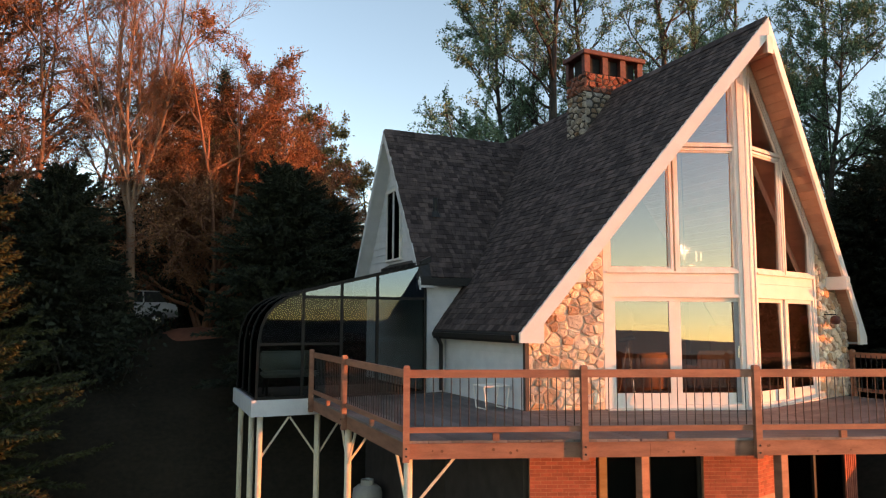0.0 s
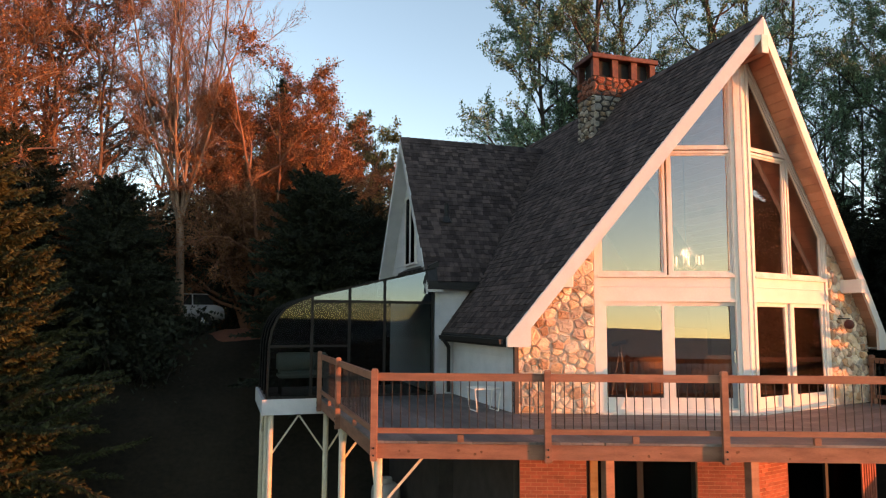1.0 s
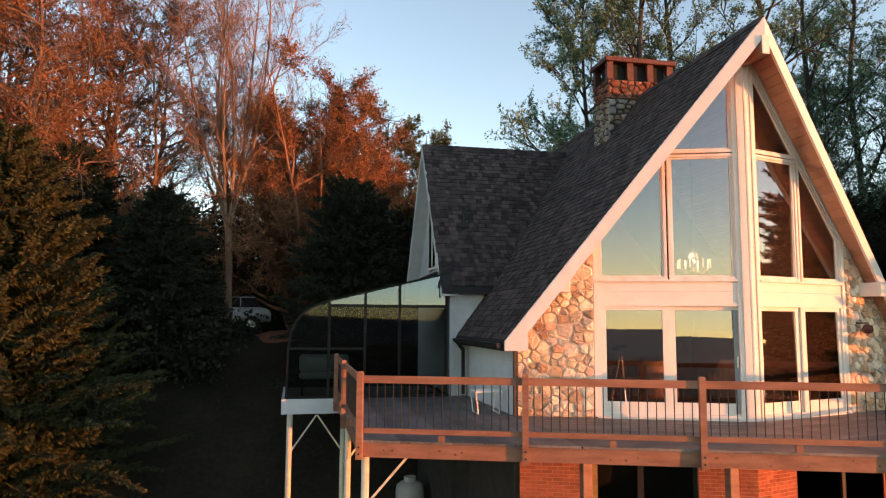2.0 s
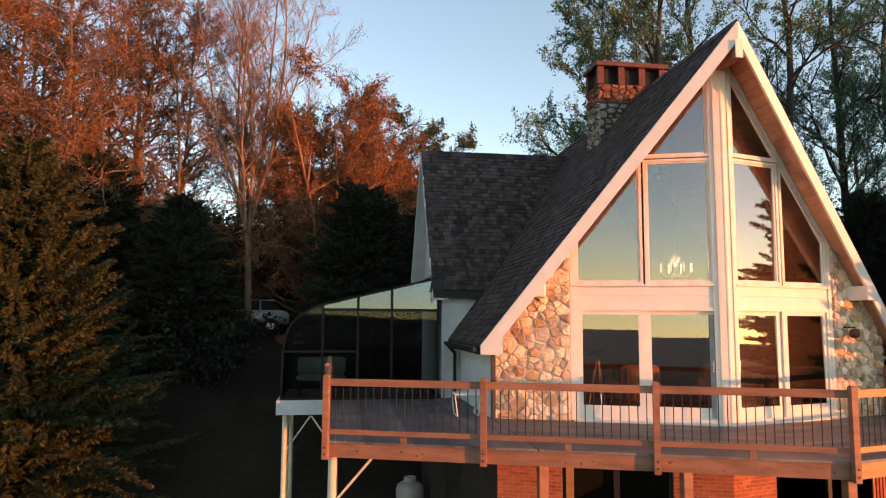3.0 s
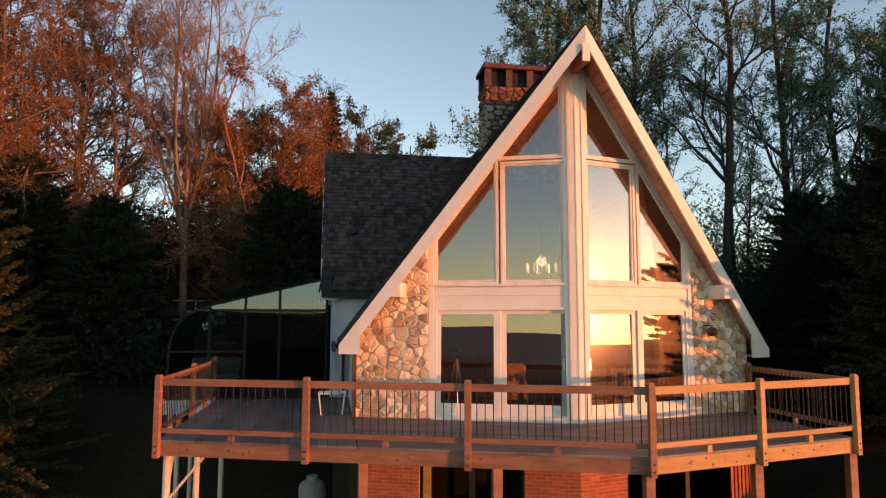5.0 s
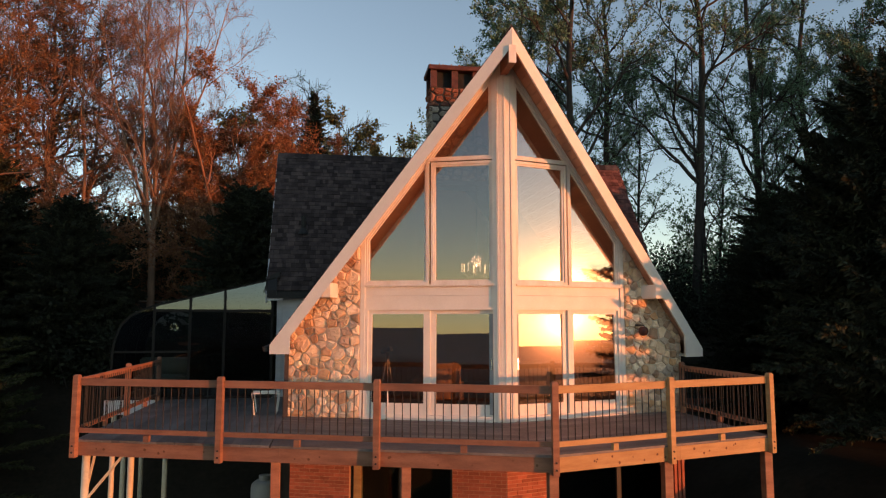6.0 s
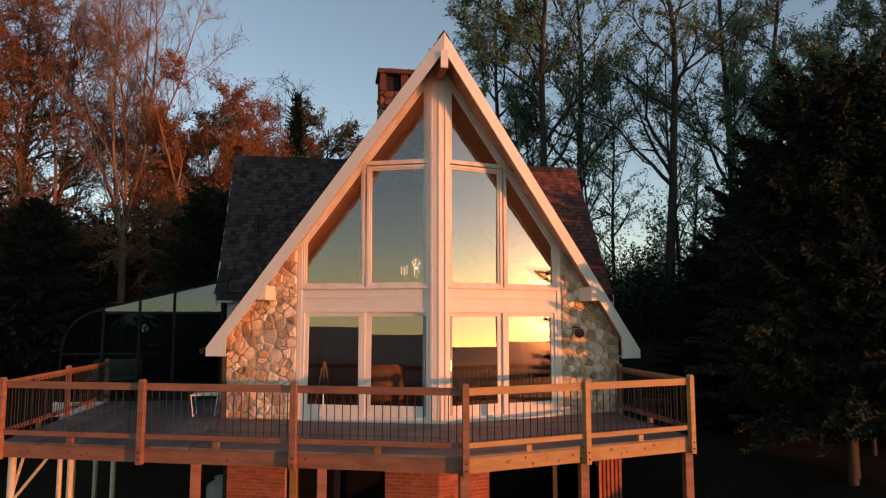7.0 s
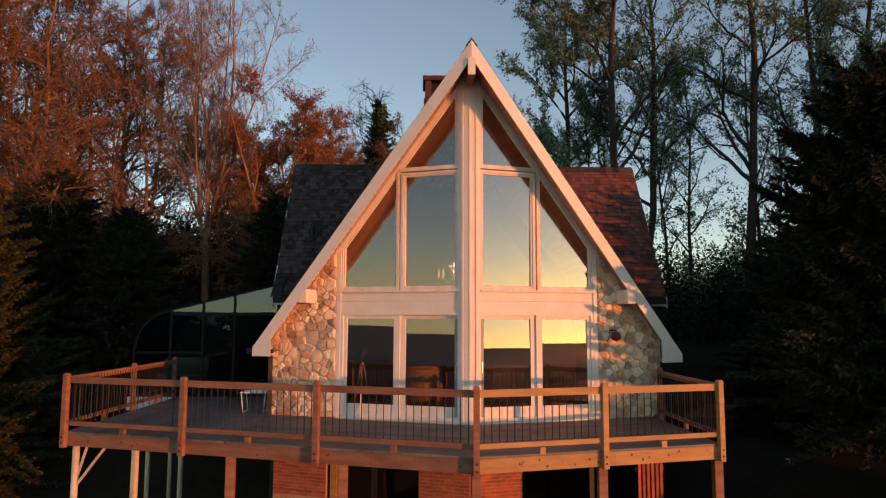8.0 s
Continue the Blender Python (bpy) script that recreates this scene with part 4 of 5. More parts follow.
def tube(V, F, pts, radii, n):
    """Adds a tapering tube along pts."""
    base = len(V)
    for i, p in enumerate(pts):
        d = (pts[min(i + 1, len(pts) - 1)] - pts[max(i - 1, 0)]).normalized()
        s = d.orthogonal().normalized()
        u = d.cross(s)
        for j in range(n):
            a = 2 * math.pi * j / n
            V.append(p + (s * math.cos(a) + u * math.sin(a)) * radii[i])
    for i in range(len(pts) - 1):
        for j in range(n):
            k = (j + 1) % n
            F.append((base + i * n + j, base + i * n + k, base + (i + 1) * n + k, base + (i + 1) * n + j))


def limb(rng, start, way, length, r0, segs, wander, rise):
    pts, radii = [start], [r0]
    d = way.normalized()
    for i in range(segs):
        d = (d + Vector((rng.gauss(0, wander), rng.gauss(0, wander), rng.gauss(0, wander) + rise))).normalized()
        pts.append(pts[-1] + d * length / segs)
        radii.append(max(r0 * (1 - 0.85 * (i + 1) / segs), 0.006))
    return pts, radii


def along(pts, t):
    x = t * (len(pts) - 1)
    i = min(int(x), len(pts) - 2)
    return pts[i].lerp(pts[i + 1], x - i), (pts[i + 1] - pts[i]).normalized()


def turned(rng, d, angle):
    s = d.orthogonal().normalized()
    s.rotate(Matrix.Rotation(rng.uniform(0, 2 * math.pi), 3, d))
    return (d * math.cos(angle) + s * math.sin(angle)).normalized()


def leaf_at(V, F, rng, p, size):
    a = Vector((rng.gauss(0, 1), rng.gauss(0, 1), rng.gauss(0, 1))).normalized()
    b = a.orthogonal().normalized()
    b.rotate(Matrix.Rotation(rng.uniform(0, 6.28), 3, a))
    c = a.cross(b)
    k = len(V)
    V.extend((p - b * size * 0.5, p + c * size * 0.32, p + b * size * 0.6, p - c * size * 0.32))
    F.append((k, k + 1, k + 2, k + 3))


def broadleaf(name, seed, height, trunk_r, bare, limbs, spread, fan, twigs, leaves, leaf_size, bark, foliage, label, stems=1, sprays=5, splay=0.38, rise=0.02, thick=1.0, taper=0.75, fork=0.0):
    """A leaning trunk with limbs, branches and twigs, and small leaves or buds at the twigs."""
    rng = random.Random(seed)
    e = thing(name, (0, 0, 0), label, "tree", "woodland trees")
    V, F, LV, LF = [], [], [], []
    tips = []
    if fork:
        tp, tr = limb(rng, Vector((0, 0, -0.6)), Vector((0.05, 0, 1)), fork + 0.7, trunk_r * 2.2, 6, 0.03, 0.05)
        tube(V, F, tp, [trunk_r * (2.3 - 0.09 * i) for i in range(len(tp))], 10)
    root = tp[-1] - Vector((0, 0, 0.25)) if fork else Vector((0, 0, -0.6))
    for st in range(stems):
        lean = Vector((rng.gauss(0, 0.04), rng.gauss(0, 0.04), 1)) if stems == 1 else Vector((math.cos(st * 2.3) * splay * rng.uniform(0.5, 1.1), math.sin(st * 2.3) * splay * rng.uniform(0.5, 1.1), 1))
        tp, tr = limb(rng, root, lean, (height - fork) * rng.uniform(0.85, 1.0) + 0.6, trunk_r, 14, 0.05, 0.06)
        tube(V, F, tp, tr, 8)
        for i in range(limbs):
            t = bare + (0.97 - bare) * (i + rng.uniform(0, 0.9)) / limbs
            p, d = along(tp, t)
            r = trunk_r * (1 - 0.85 * t)
            L = spread * (1.15 - taper * t) * rng.uniform(0.7, 1.15)
            lp, lr = limb(rng, p, turned(rng, d, fan * rng.uniform(0.75, 1.2)), L, (r * 0.55 + 0.012) * thick, 7, 0.15, rise)
            tube(V, F, lp, lr, 5)
            for j in range(sprays):
                u = 0.25 + 0.75 * (j + rng.random()) / sprays
                bp, bd = along(lp, min(u, 0.99))
                q, qr = limb(rng, bp, turned(rng, bd, rng.uniform(0.4, 0.95)), L * 0.45 * rng.uniform(0.6, 1.1), lr[0] * 0.38 + 0.005 * thick, 5, 0.19, rise)
                tube(V, F, q, qr, 4)
                for k in range(twigs):
                    tp2, td = along(q, min(0.2 + 0.8 * (k + rng.random()) / twigs, 0.99))
                    w, wr = limb(rng, tp2, turned(rng, td, rng.uniform(0.35, 0.9)), L * 0.22 * rng.uniform(0.5, 1.2), 0.010, 3, 0.22, rise)
                    tube(V, F, w, [0.010 * thick, 0.008 * thick, 0.006 * thick, 0.004 * thick], 3)
                    tips.append(w)
    for w in tips:
        for _ in range(leaves):
            p, _d = along(w, rng.random() * 0.99)
            leaf_at(LV, LF, rng, p + Vector((rng.gauss(0, 0.08), rng.gauss(0, 0.08), rng.gauss(0, 0.08))), leaf_size * rng.uniform(0.6, 1.3))
    t = new("trunk", mesh_of("trunk", V, F, bark, True))
    t.parent = e
    if LF:
        c = new("crown", mesh_of("crown", LV, LF, foliage))
        c.parent = e
    return e


def conifer(name, seed, height, radius, base, foliage, label, density=1.0, droop=0.35, power=0.8, card=1.0):
    """A straight trunk with whorls of drooping boughs that carry sprays of needles."""
    rng = random.Random(seed)
    e = thing(name, (0, 0, 0), label, "tree", "woodland trees")
    V, F, LV, LF = [], [], [], []
    tp, tr = limb(rng, Vector((0, 0, -0.6)), Vector((0, 0, 1)), height + 0.6, 0.035 * height ** 0.8 * 0.6, 10, 0.012, 0.05)
    tube(V, F, tp, tr, 8)
    z = base
    while z < height * 0.985:
        f = (z - base) / (height - base)
        R = radius * (1 - f) ** power + 0.12
        n = max(int((7 + 5 * (1 - f)) * density), 4)
        for i in range(n):
            a = rng.uniform(0, 2 * math.pi)
            L = R * rng.uniform(0.45, 1.2)
            up = 0.15 + 0.5 * f - droop * (1 - f) * 0.3
            lp, lr = limb(rng, Vector((0, 0, z + rng.uniform(-0.15, 0.15))), Vector((math.cos(a), math.sin(a), up + rng.uniform(-0.25, 0.35))), L, 0.02 + 0.012 * R, 5, 0.07, -droop * 0.12)
            tube(V, F, lp, lr, 4)
            m = max(int(L * 24 * density), 8)
            for k in range(m):
                u = 0.12 + 0.88 * k / m
                p, d = along(lp, min(u, 0.99))
                side = d.cross(Vector((0, 0, 1))).normalized()
                for sgn in (-1, 1, -0.4, 0.4):
                    w = (side * sgn * rng.uniform(0.3, 1.0) + d * rng.uniform(0.2, 1.0) + Vector((0, 0, rng.uniform(-0.7, 0.45)))).normalized()
                    ll = (0.15 + 0.20 * (1 - u) * min(L, 2.2)) * rng.uniform(0.5, 1.3) * card
                    s = w.cross(Vector((rng.gauss(0, 1), rng.gauss(0, 1), rng.gauss(0, 1)))).normalized() * (0.016 + 0.05 * ll)
                    b = len(LV)
                    q = p + w * ll * 0.55
                    LV.extend((p - s * 0.3, q - s, p + w * ll, q + s))
                    LF.append((b, b + 1, b + 2, b + 3))
        z += 0.30 / density * (0.7 + 0.6 * rng.random()) * max(0.6, (1 - f) + 0.25)
    t = new("trunk", mesh_of("trunk", V, F, "bark_dark", True))
    t.parent = e
    c = new("crown", mesh_of("crown", LV, LF, foliage))
    c.parent = e
    return e


def stand(first, spots):
    """Sets the first tree at the first spot, and copies at the others: x, y, turn, size."""
    for i, (x, y, turn, s) in enumerate(spots):
        m = Matrix.Translation((x, y, lift(x, y))) @ Matrix.Rotation(radians(turn), 4, "Z") @ Matrix.Diagonal((s, s, s, 1))
        if i == 0:
            first.matrix_basis = m
        else:
            copy_thing(first, Matrix.Translation((x, y, lift(x, y))) @ Matrix.Rotation(radians(turn), 4, "Z") @ Matrix.Diagonal((s / spots[0][3],) * 3 + (1,)))


stand(broadleaf("maple_tree", 11, 18, 0.17, 0.14, 22, 6.2, 1.05, 10, 10, 0.085, "bark", "bud", "tall maple with rust-red spring buds, sunlit above", sprays=8, thick=1.25),
      [(-8.0, 29.0, 0, 1.0), (-12.5, 27.5, 150, 1.0), (-16.5, 30.0, 220, 1.1), (-6.5, 34.0, 300, 1.1), (-15.0, 36.0, 10, 1.2), (-21.0, 31.0, 50, 1.1), (-24.0, 37.0, 310, 1.15), (-11.0, 30.5, 100, 1.05), (-7.2, 31.2, 250, 0.95)])
stand(broadleaf("red_maple", 31, 18, 0.13, 0.20, 14, 5.6, 0.95, 9, 8, 0.08, "bark", "bud", "slim many-stemmed maple in rust-red bud", stems=3, sprays=7, splay=0.16, thick=1.25),
      [(-4.6, 30.5, 80, 0.95), (-10.6, 33.0, 30, 1.1), (-14.2, 29.0, 260, 1.0), (-18.8, 35.0, 120, 1.1)])
stand(broadleaf("oak_tree", 12, 18, 0.19, 0.28, 15, 5.6, 1.0, 8, 8, 0.09, "bark", "bud2", "tall slender tree with ochre new leaves", sprays=7, thick=1.2),
      [(-9.5, 31.5, 0, 1.0), (-14.0, 33.0, 130, 1.1), (-2.4, 36.0, 220, 0.72), (8.2, 37.0, 40, 0.58), (-18.5, 27.0, 70, 1.0), (4.6, 40.0, 100, 0.6), (-5.9, 32.5, 310, 0.95)])
stand(broadleaf("bare_tree", 13, 17.0, 0.08, 0.06, 14, 3.4, 0.42, 11, 2, 0.05, "bark_pale", "bud", "bare many-stemmed tree with fanned sunlit branches", stems=8, sprays=7, splay=0.34, rise=0.07, thick=0.75, taper=0.5, fork=4.4),
      [(-0.4, 28.6, 20, 1.0)])
stand(broadleaf("bush_maple", 14, 11.5, 0.11, 0.10, 9, 4.6, 0.95, 13, 11, 0.085, "bark_red", "bud", "broad low tree dense with rust-brown twigs", stems=6, sprays=8, splay=0.62, rise=0.01, thick=1.4),
      [(2.4, 30.2, 0, 1.04), (4.7, 31.0, 120, 0.86), (6.5, 31.6, 20, 0.58), (3.4, 32.2, 250, 0.86), (-3.6, 28.0, 200, 0.5), (6.9, 33.5, 310, 0.72), (-9.5, 27.0, 60, 0.6)])
stand(broadleaf("poplar_tree", 15, 21, 0.24, 0.24, 22, 6.6, 0.92, 8, 28, 0.12, "bark_dark", "leaf", "tall tree with dark trunk and fresh green leaves", sprays=8),
      [(16.2, 31.0, 0, 0.98), (36.5, 28.0, 200, 0.95)])
stand(broadleaf("tall_poplar", 35, 27, 0.26, 0.27, 20, 6.0, 0.80, 7, 22, 0.115, "bark_dark", "leaf", "very tall straight dark trunk with open green crown", sprays=7, rise=0.05),
      [(19.2, 30.2, 0, 1.0), (25.4, 29.6, 100, 1.05), (30.2, 30.4, 190, 1.0), (34.5, 31.5, 260, 1.0), (21.2, 31.6, 45, 0.92), (39.5, 30.0, 330, 1.0)])
stand(broadleaf("ash_tree", 16, 19, 0.13, 0.30, 15, 4.2, 0.7, 7, 10, 0.115, "bark_dark", "leaf", "slender dark-trunked tree with sparse green leaves", sprays=6),
      [(22.7, 31.6, 0, 0.85), (20.0, 31.0, 70, 1.1), (28.0, 32.0, 160, 0.75), (33.0, 33.5, 250, 0.9), (37.0, 27.0, 20, 0.95), (41.0, 27.0, 200, 1.05), (18.2, 33.0, 140, 0.8), (32.0, 28.5, 210, 0.85), (35.5, 29.0, 90, 1.0), (29.3, 28.0, 330, 0.8), (23.8, 32.5, 110, 0.9), (27.2, 30.6, 10, 0.95), (31.2, 32.0, 280, 1.0), (33.8, 29.4, 170, 0.95), (14.6, 60.0, 40, 1.02)])
stand(broadleaf("far_bare_tree", 17, 14.5, 0.20, 0.30, 20, 6.0, 0.85, 9, 1, 0.12, "bark_dark", "leaf", "nearly leafless distant tree against the sky", sprays=9, thick=1.5, rise=0.03, taper=0.55),
      [(6.6, 60.0, 0, 1.40)])
stand(broadleaf("small_oak", 23, 9.0, 0.14, 0.2, 14, 3.4, 0.8, 8, 9, 0.13, "bark_dark", "bud2", "small far tree with yellow-green new leaves", sprays=7),
      [(8.7, 46.5, 140, 1.62), (10.7, 47.0, 300, 1.58), (2.6, 47.0, 20, 1.75), (15.5, 48.0, 70, 1.3)])
stand(conifer("spire_spruce", 18, 19.0, 2.8, 1.0, "needle", "dark ivy-clad spire far behind", 1.0, 0.3, 0.6),
      [(5.6, 58.0, 0, 1.1)])
stand(conifer("spruce_tree", 19, 9.6, 3.6, 0.5, "needle", "dense dark spruce in the shade of the house", 1.25, 0.3, 0.42),
      [(4.3, 23.2, 0, 0.80), (-2.4, 25.0, 90, 0.66), (-5.8, 26.0, 200, 0.78), (-9.5, 25.5, 30, 0.80), (-13.5, 24.5, 260, 0.84), (6.9, 27.0, 45, 0.58), (-7.6, 23.0, 140, 0.72), (-1.6, 27.0, 300, 0.42)])
stand(conifer("cedar_tree", 20, 10.4, 4.7, 0.2, "cedar", "bushy olive-green cedar catching faint sun", 1.5, 0.1, 0.72, 0.76),
      [(-5.3, 18.7, 0, 1.0)])
# the last seven firs stand out of view, added to shade the tall trees
stand(conifer("fir_tree", 21, 11.2, 5.0, 0.4, "needle", "big dark fir beyond the deck and in the unseen shade row", 1.2, 0.3, 0.42),
      [(24.6, 14.6, 0, 0.88), (22.4, 15.2, 160, 0.68), (20.7, 16.2, 45, 0.52), (29.5, 16.5, 20, 1.0), (26.5, 21.0, 320, 0.56), (31.0, 24.0, 180, 0.52), (34.5, 18.5, 80, 1.1), (21.9, 18.6, 130, 0.50), (37.0, 23.0, 30, 0.8), (28.6, 27.5, 40, 0.62), (32.2, 28.0, 100, 0.66), (36.0, 26.0, 220, 0.7), (25.2, 15.4, 250, 0.72), (44.5, 5.5, 10, 1.35), (46.5, 9.5, 60, 1.5), (49.0, 13.0, 110, 1.45), (51.0, 17.0, 200, 1.6), (53.5, 21.0, 290, 1.5), (48.5, 6.0, 150, 1.4), (47.0, 17.5, 70, 1.3)])
stand(conifer("pine_tree", 27, 8.6, 3.1, 1.5, "needle", "bushy dark pine beside the deck", 1.45, 0.05, 0.30, 0.86),
      [(18.5, 8.95, 0, 0.9), (19.3, 8.55, 130, 0.84), (18.95, 9.4, 250, 0.82), (21.6, 12.0, 210, 0.8)])


def thicket(name, seed, x0, x1, y0, y1, count, tall, leafage, label):
    """Undergrowth: leaning stems with leaves all along them, too many to count."""
    rng = random.Random(seed)
    V, F, LV, LF = [], [], [], []
    for _ in range(count):
        x, y = rng.uniform(x0, x1), rng.uniform(y0, y1)
        h = tall * rng.uniform(0.45, 1.1)
        pts, rad = limb(rng, Vector((x, y, lift(x, y) - 0.3)), Vector((rng.gauss(0, 0.25), rng.gauss(0, 0.25), 1)), h, 0.035, 4, 0.14, 0.05)
        tube(V, F, pts, rad, 3)
        for _ in range(int(h * 46)):
            p, _d = along(pts, rng.random() ** 0.8 * 0.99)
            s = 0.55 * (0.35 + 0.65 * rng.random())
            leaf_at(LV, LF, rng, p + Vector((rng.gauss(0, s), rng.gauss(0, s), rng.gauss(0, 0.3))), rng.uniform(0.10, 0.22))
    e = tagged(new(name, mesh_of(name, V, F, "bark_dark")), label, "undergrowth", "", "stuff")
    c = new("foliage", mesh_of("foliage", LV, LF, leafage))
    c.parent = e


thicket("undergrowth", 61, -28, 14, 38, 45, 420, 7.2, "needle", "dense dark undergrowth between the trees")
thicket("undergrowth", 62, 12, 52, 36, 44, 520, 5.0, "needle", "dense dark undergrowth behind the house")
thicket("undergrowth", 64, -12, 7, 31, 35, 400, 6.4, "needle", "dark understorey shrubs between the trunks")
thicket("undergrowth", 63, -16, -3, 26.5, 29, 60, 4.5, "needle", "dark shrubs at the edge of the drive")
thicket("undergrowth", 65, -2.5, -0.45, 24.0, 26.5, 26, 3.3, "needle", "low dark shrubs beside the drive")
thicket("undergrowth", 67, 21, 37, 27.5, 31, 150, 4.4, "needle", "dark shrubs below the tall trees")
thicket("undergrowth", 68, -8, 0, 30.5, 32.5, 120, 6.0, "needle", "dark shrubs behind the spruces")
thicket("undergrowth", 69, -3.0, 0.6, 27.4, 28.4, 34, 1.25, "needle", "low dark shrubs before the parked car")
thicket("saplings", 66, 22, 36, 31.0, 35, 95, 7.8, "leaf", "thin leafy saplings among the tall trunks")

# ---- things on and behind the deck ----
def side_table(x, y):
    t = thing("side_table", (x, y, 0), "small white wire-frame side table on the deck", "table")
    w, d, h = 0.26, 0.21, 0.42
    for sx in (-1, 1):
        bm = B()
        pts = [(x + sx * w, y - d, h), (x + sx * w * 0.8, y - d, 0.012), (x + sx * w * 0.8, y + d, 0.012), (x + sx * w, y + d, h)]
        for a, b in zip(pts, pts[1:]):
            rod(bm, a, b, 0.013, n=6)
        part("leg_loop", bm, "white", t)
    bm = B()
    ring = [(x - w, y - d, h), (x + w, y - d, h), (x + w, y + d, h), (x - w, y + d, h)]
    for a, b in zip(ring, ring[1:] + ring[:1]):
        rod(bm, a, b, 0.017, n=6)
    part("top_frame", bm, "white", t)
    for i in range(1, 7):
        bm = B()
        yy = y - d + 2 * d * i / 7
        rod(bm, (x - w, yy, h), (x + w, yy, h), 0.005, n=5)
        part("wire", bm, "white", t)


side_table(6.04, 11.62)


def propane_tank(x, y):
    z = lift(x, y)
    t = thing("propane_tank", (x, y, z), "white upright propane tank with collar beside the house", "tank")
    bm = B()
    lathe(bm, (x, y, z), [(0.30, 0.0), (0.30, 0.10), (0.36, 0.14), (0.385, 0.22), (0.385, 1.02), (0.36, 1.14), (0.26, 1.22), (0.12, 1.25)], 28)
    part("shell", bm, "tank", t, "", True)
    bm = B()
    lathe(bm, (x, y, z), [(0.17, 1.20), (0.17, 1.36), (0.155, 1.37), (0.155, 1.21)], 20)
    part("collar", bm, "tank", t)
    bm = B()
    rod(bm, (x, y, z + 1.22), (x, y, z + 1.34), 0.035, n=10)
    part("valve", bm, "chrome", t)


propane_tank(5.55, 17.6)


def slat_panel():
    t = thing("slatted_panel", fp(1, 3.7, GROUND), "red-painted slatted wooden panel under the deck", "panel")
    for i in range(6):
        bm = B()
        a = 3.42 + i * 0.098
        fbox(bm, 1, a, a + 0.062, GROUND, -0.62, 0.10, 0.13)
        part("slat", bm, "brick", t)
    for z in (-1.05, -2.2):
        bm = B()
        fbox(bm, 1, 3.38, 4.02, z, z + 0.07, 0.06, 0.098)
        part("crossbar", bm, "dark", t)


slat_panel()


# ---- living room ----
def tripod(x, y):
    t = thing("tripod", (x, y, 0.03), "slim metal tripod with a spotting scope indoors", "tripod")
    for i in range(3):
        a = i * 2.09 + 0.5
        bm = B()
        rod(bm, (x + 0.02 * math.cos(a), y + 0.02 * math.sin(a), 1.12), (x + 0.23 * math.cos(a), y + 0.23 * math.sin(a), 0.03), 0.012, 0.009, 8)
        part("leg", bm, "white", t)
    bm = B()
    rod(bm, (x, y, 1.05), (x, y, 1.24), 0.022, n=10)
    part("column", bm, "black", t)
    bm = B()
    rod(bm, (x - 0.10, y + 0.12, 1.25), (x + 0.06, y - 0.12, 1.32), 0.035, 0.045, 12)
    part("scope", bm, "black", t)


tripod(8.40, 10.62)


def armchair(x, y, turn, label):
    t = thing("armchair", (x, y, 0.03), label, "armchair")
    m = Matrix.Translation((x, y, 0)) @ Matrix.Rotation(radians(turn), 4, "Z")

    def soft(name, lo, hi, bev=0.05):
        bm = B()
        box(bm, lo, hi)
        bmesh.ops.bevel(bm, geom=bm.edges[:], offset=bev, segments=2, affect="EDGES")
        bmesh.ops.transform(bm, matrix=m, verts=bm.verts[:])
        part(name, bm, "tan", t, "", True)
    soft("seat", (-0.34, -0.36, 0.18), (0.34, 0.34, 0.46))
    soft("backrest", (-0.40, 0.28, 0.20), (0.40, 0.48, 0.98))
    soft("armrest", (-0.48, -0.38, 0.18), (-0.35, 0.40, 0.64))
    soft("armrest", (0.35, -0.38, 0.18), (0.48, 0.40, 0.64))
    for sx in (-1, 1):
        for sy in (-1, 1):
            bm = B()
            rod(bm, (sx * 0.36, sy * 0.3, 0.03), (sx * 0.36, sy * 0.3, 0.2), 0.025, n=8)
            bmesh.ops.transform(bm, matrix=m, verts=bm.verts[:])
            part("leg", bm, "dark", t)


armchair(9.55, 11.75, 185, "tan upholstered armchair behind the glass door")
armchair(11.7, 12.0, 160, "tan armchair facing the room")


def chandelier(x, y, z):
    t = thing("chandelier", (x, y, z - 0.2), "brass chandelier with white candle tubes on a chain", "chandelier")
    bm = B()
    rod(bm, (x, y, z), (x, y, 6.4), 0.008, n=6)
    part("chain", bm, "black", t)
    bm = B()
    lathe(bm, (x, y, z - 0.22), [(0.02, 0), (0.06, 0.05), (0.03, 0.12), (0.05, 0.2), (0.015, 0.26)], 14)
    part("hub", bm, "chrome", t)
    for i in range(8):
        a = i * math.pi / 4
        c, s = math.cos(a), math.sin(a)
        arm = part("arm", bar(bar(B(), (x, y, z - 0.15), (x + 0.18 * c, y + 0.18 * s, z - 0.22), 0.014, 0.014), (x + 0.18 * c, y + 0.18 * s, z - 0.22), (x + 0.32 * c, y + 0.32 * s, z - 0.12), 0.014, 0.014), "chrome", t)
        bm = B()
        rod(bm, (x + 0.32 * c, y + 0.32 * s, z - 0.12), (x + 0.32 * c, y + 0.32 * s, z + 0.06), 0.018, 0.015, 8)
        part("candle", bm, "candle", arm, "candle tube with an added glow")


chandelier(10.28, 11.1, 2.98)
# added point light that brightens the dark room from the chandelier's spot
glow = new("room_fill_light", bpy.data.lights.new("room_fill_light", "POINT"))
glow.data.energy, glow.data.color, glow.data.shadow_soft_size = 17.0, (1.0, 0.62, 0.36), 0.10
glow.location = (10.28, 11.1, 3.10)


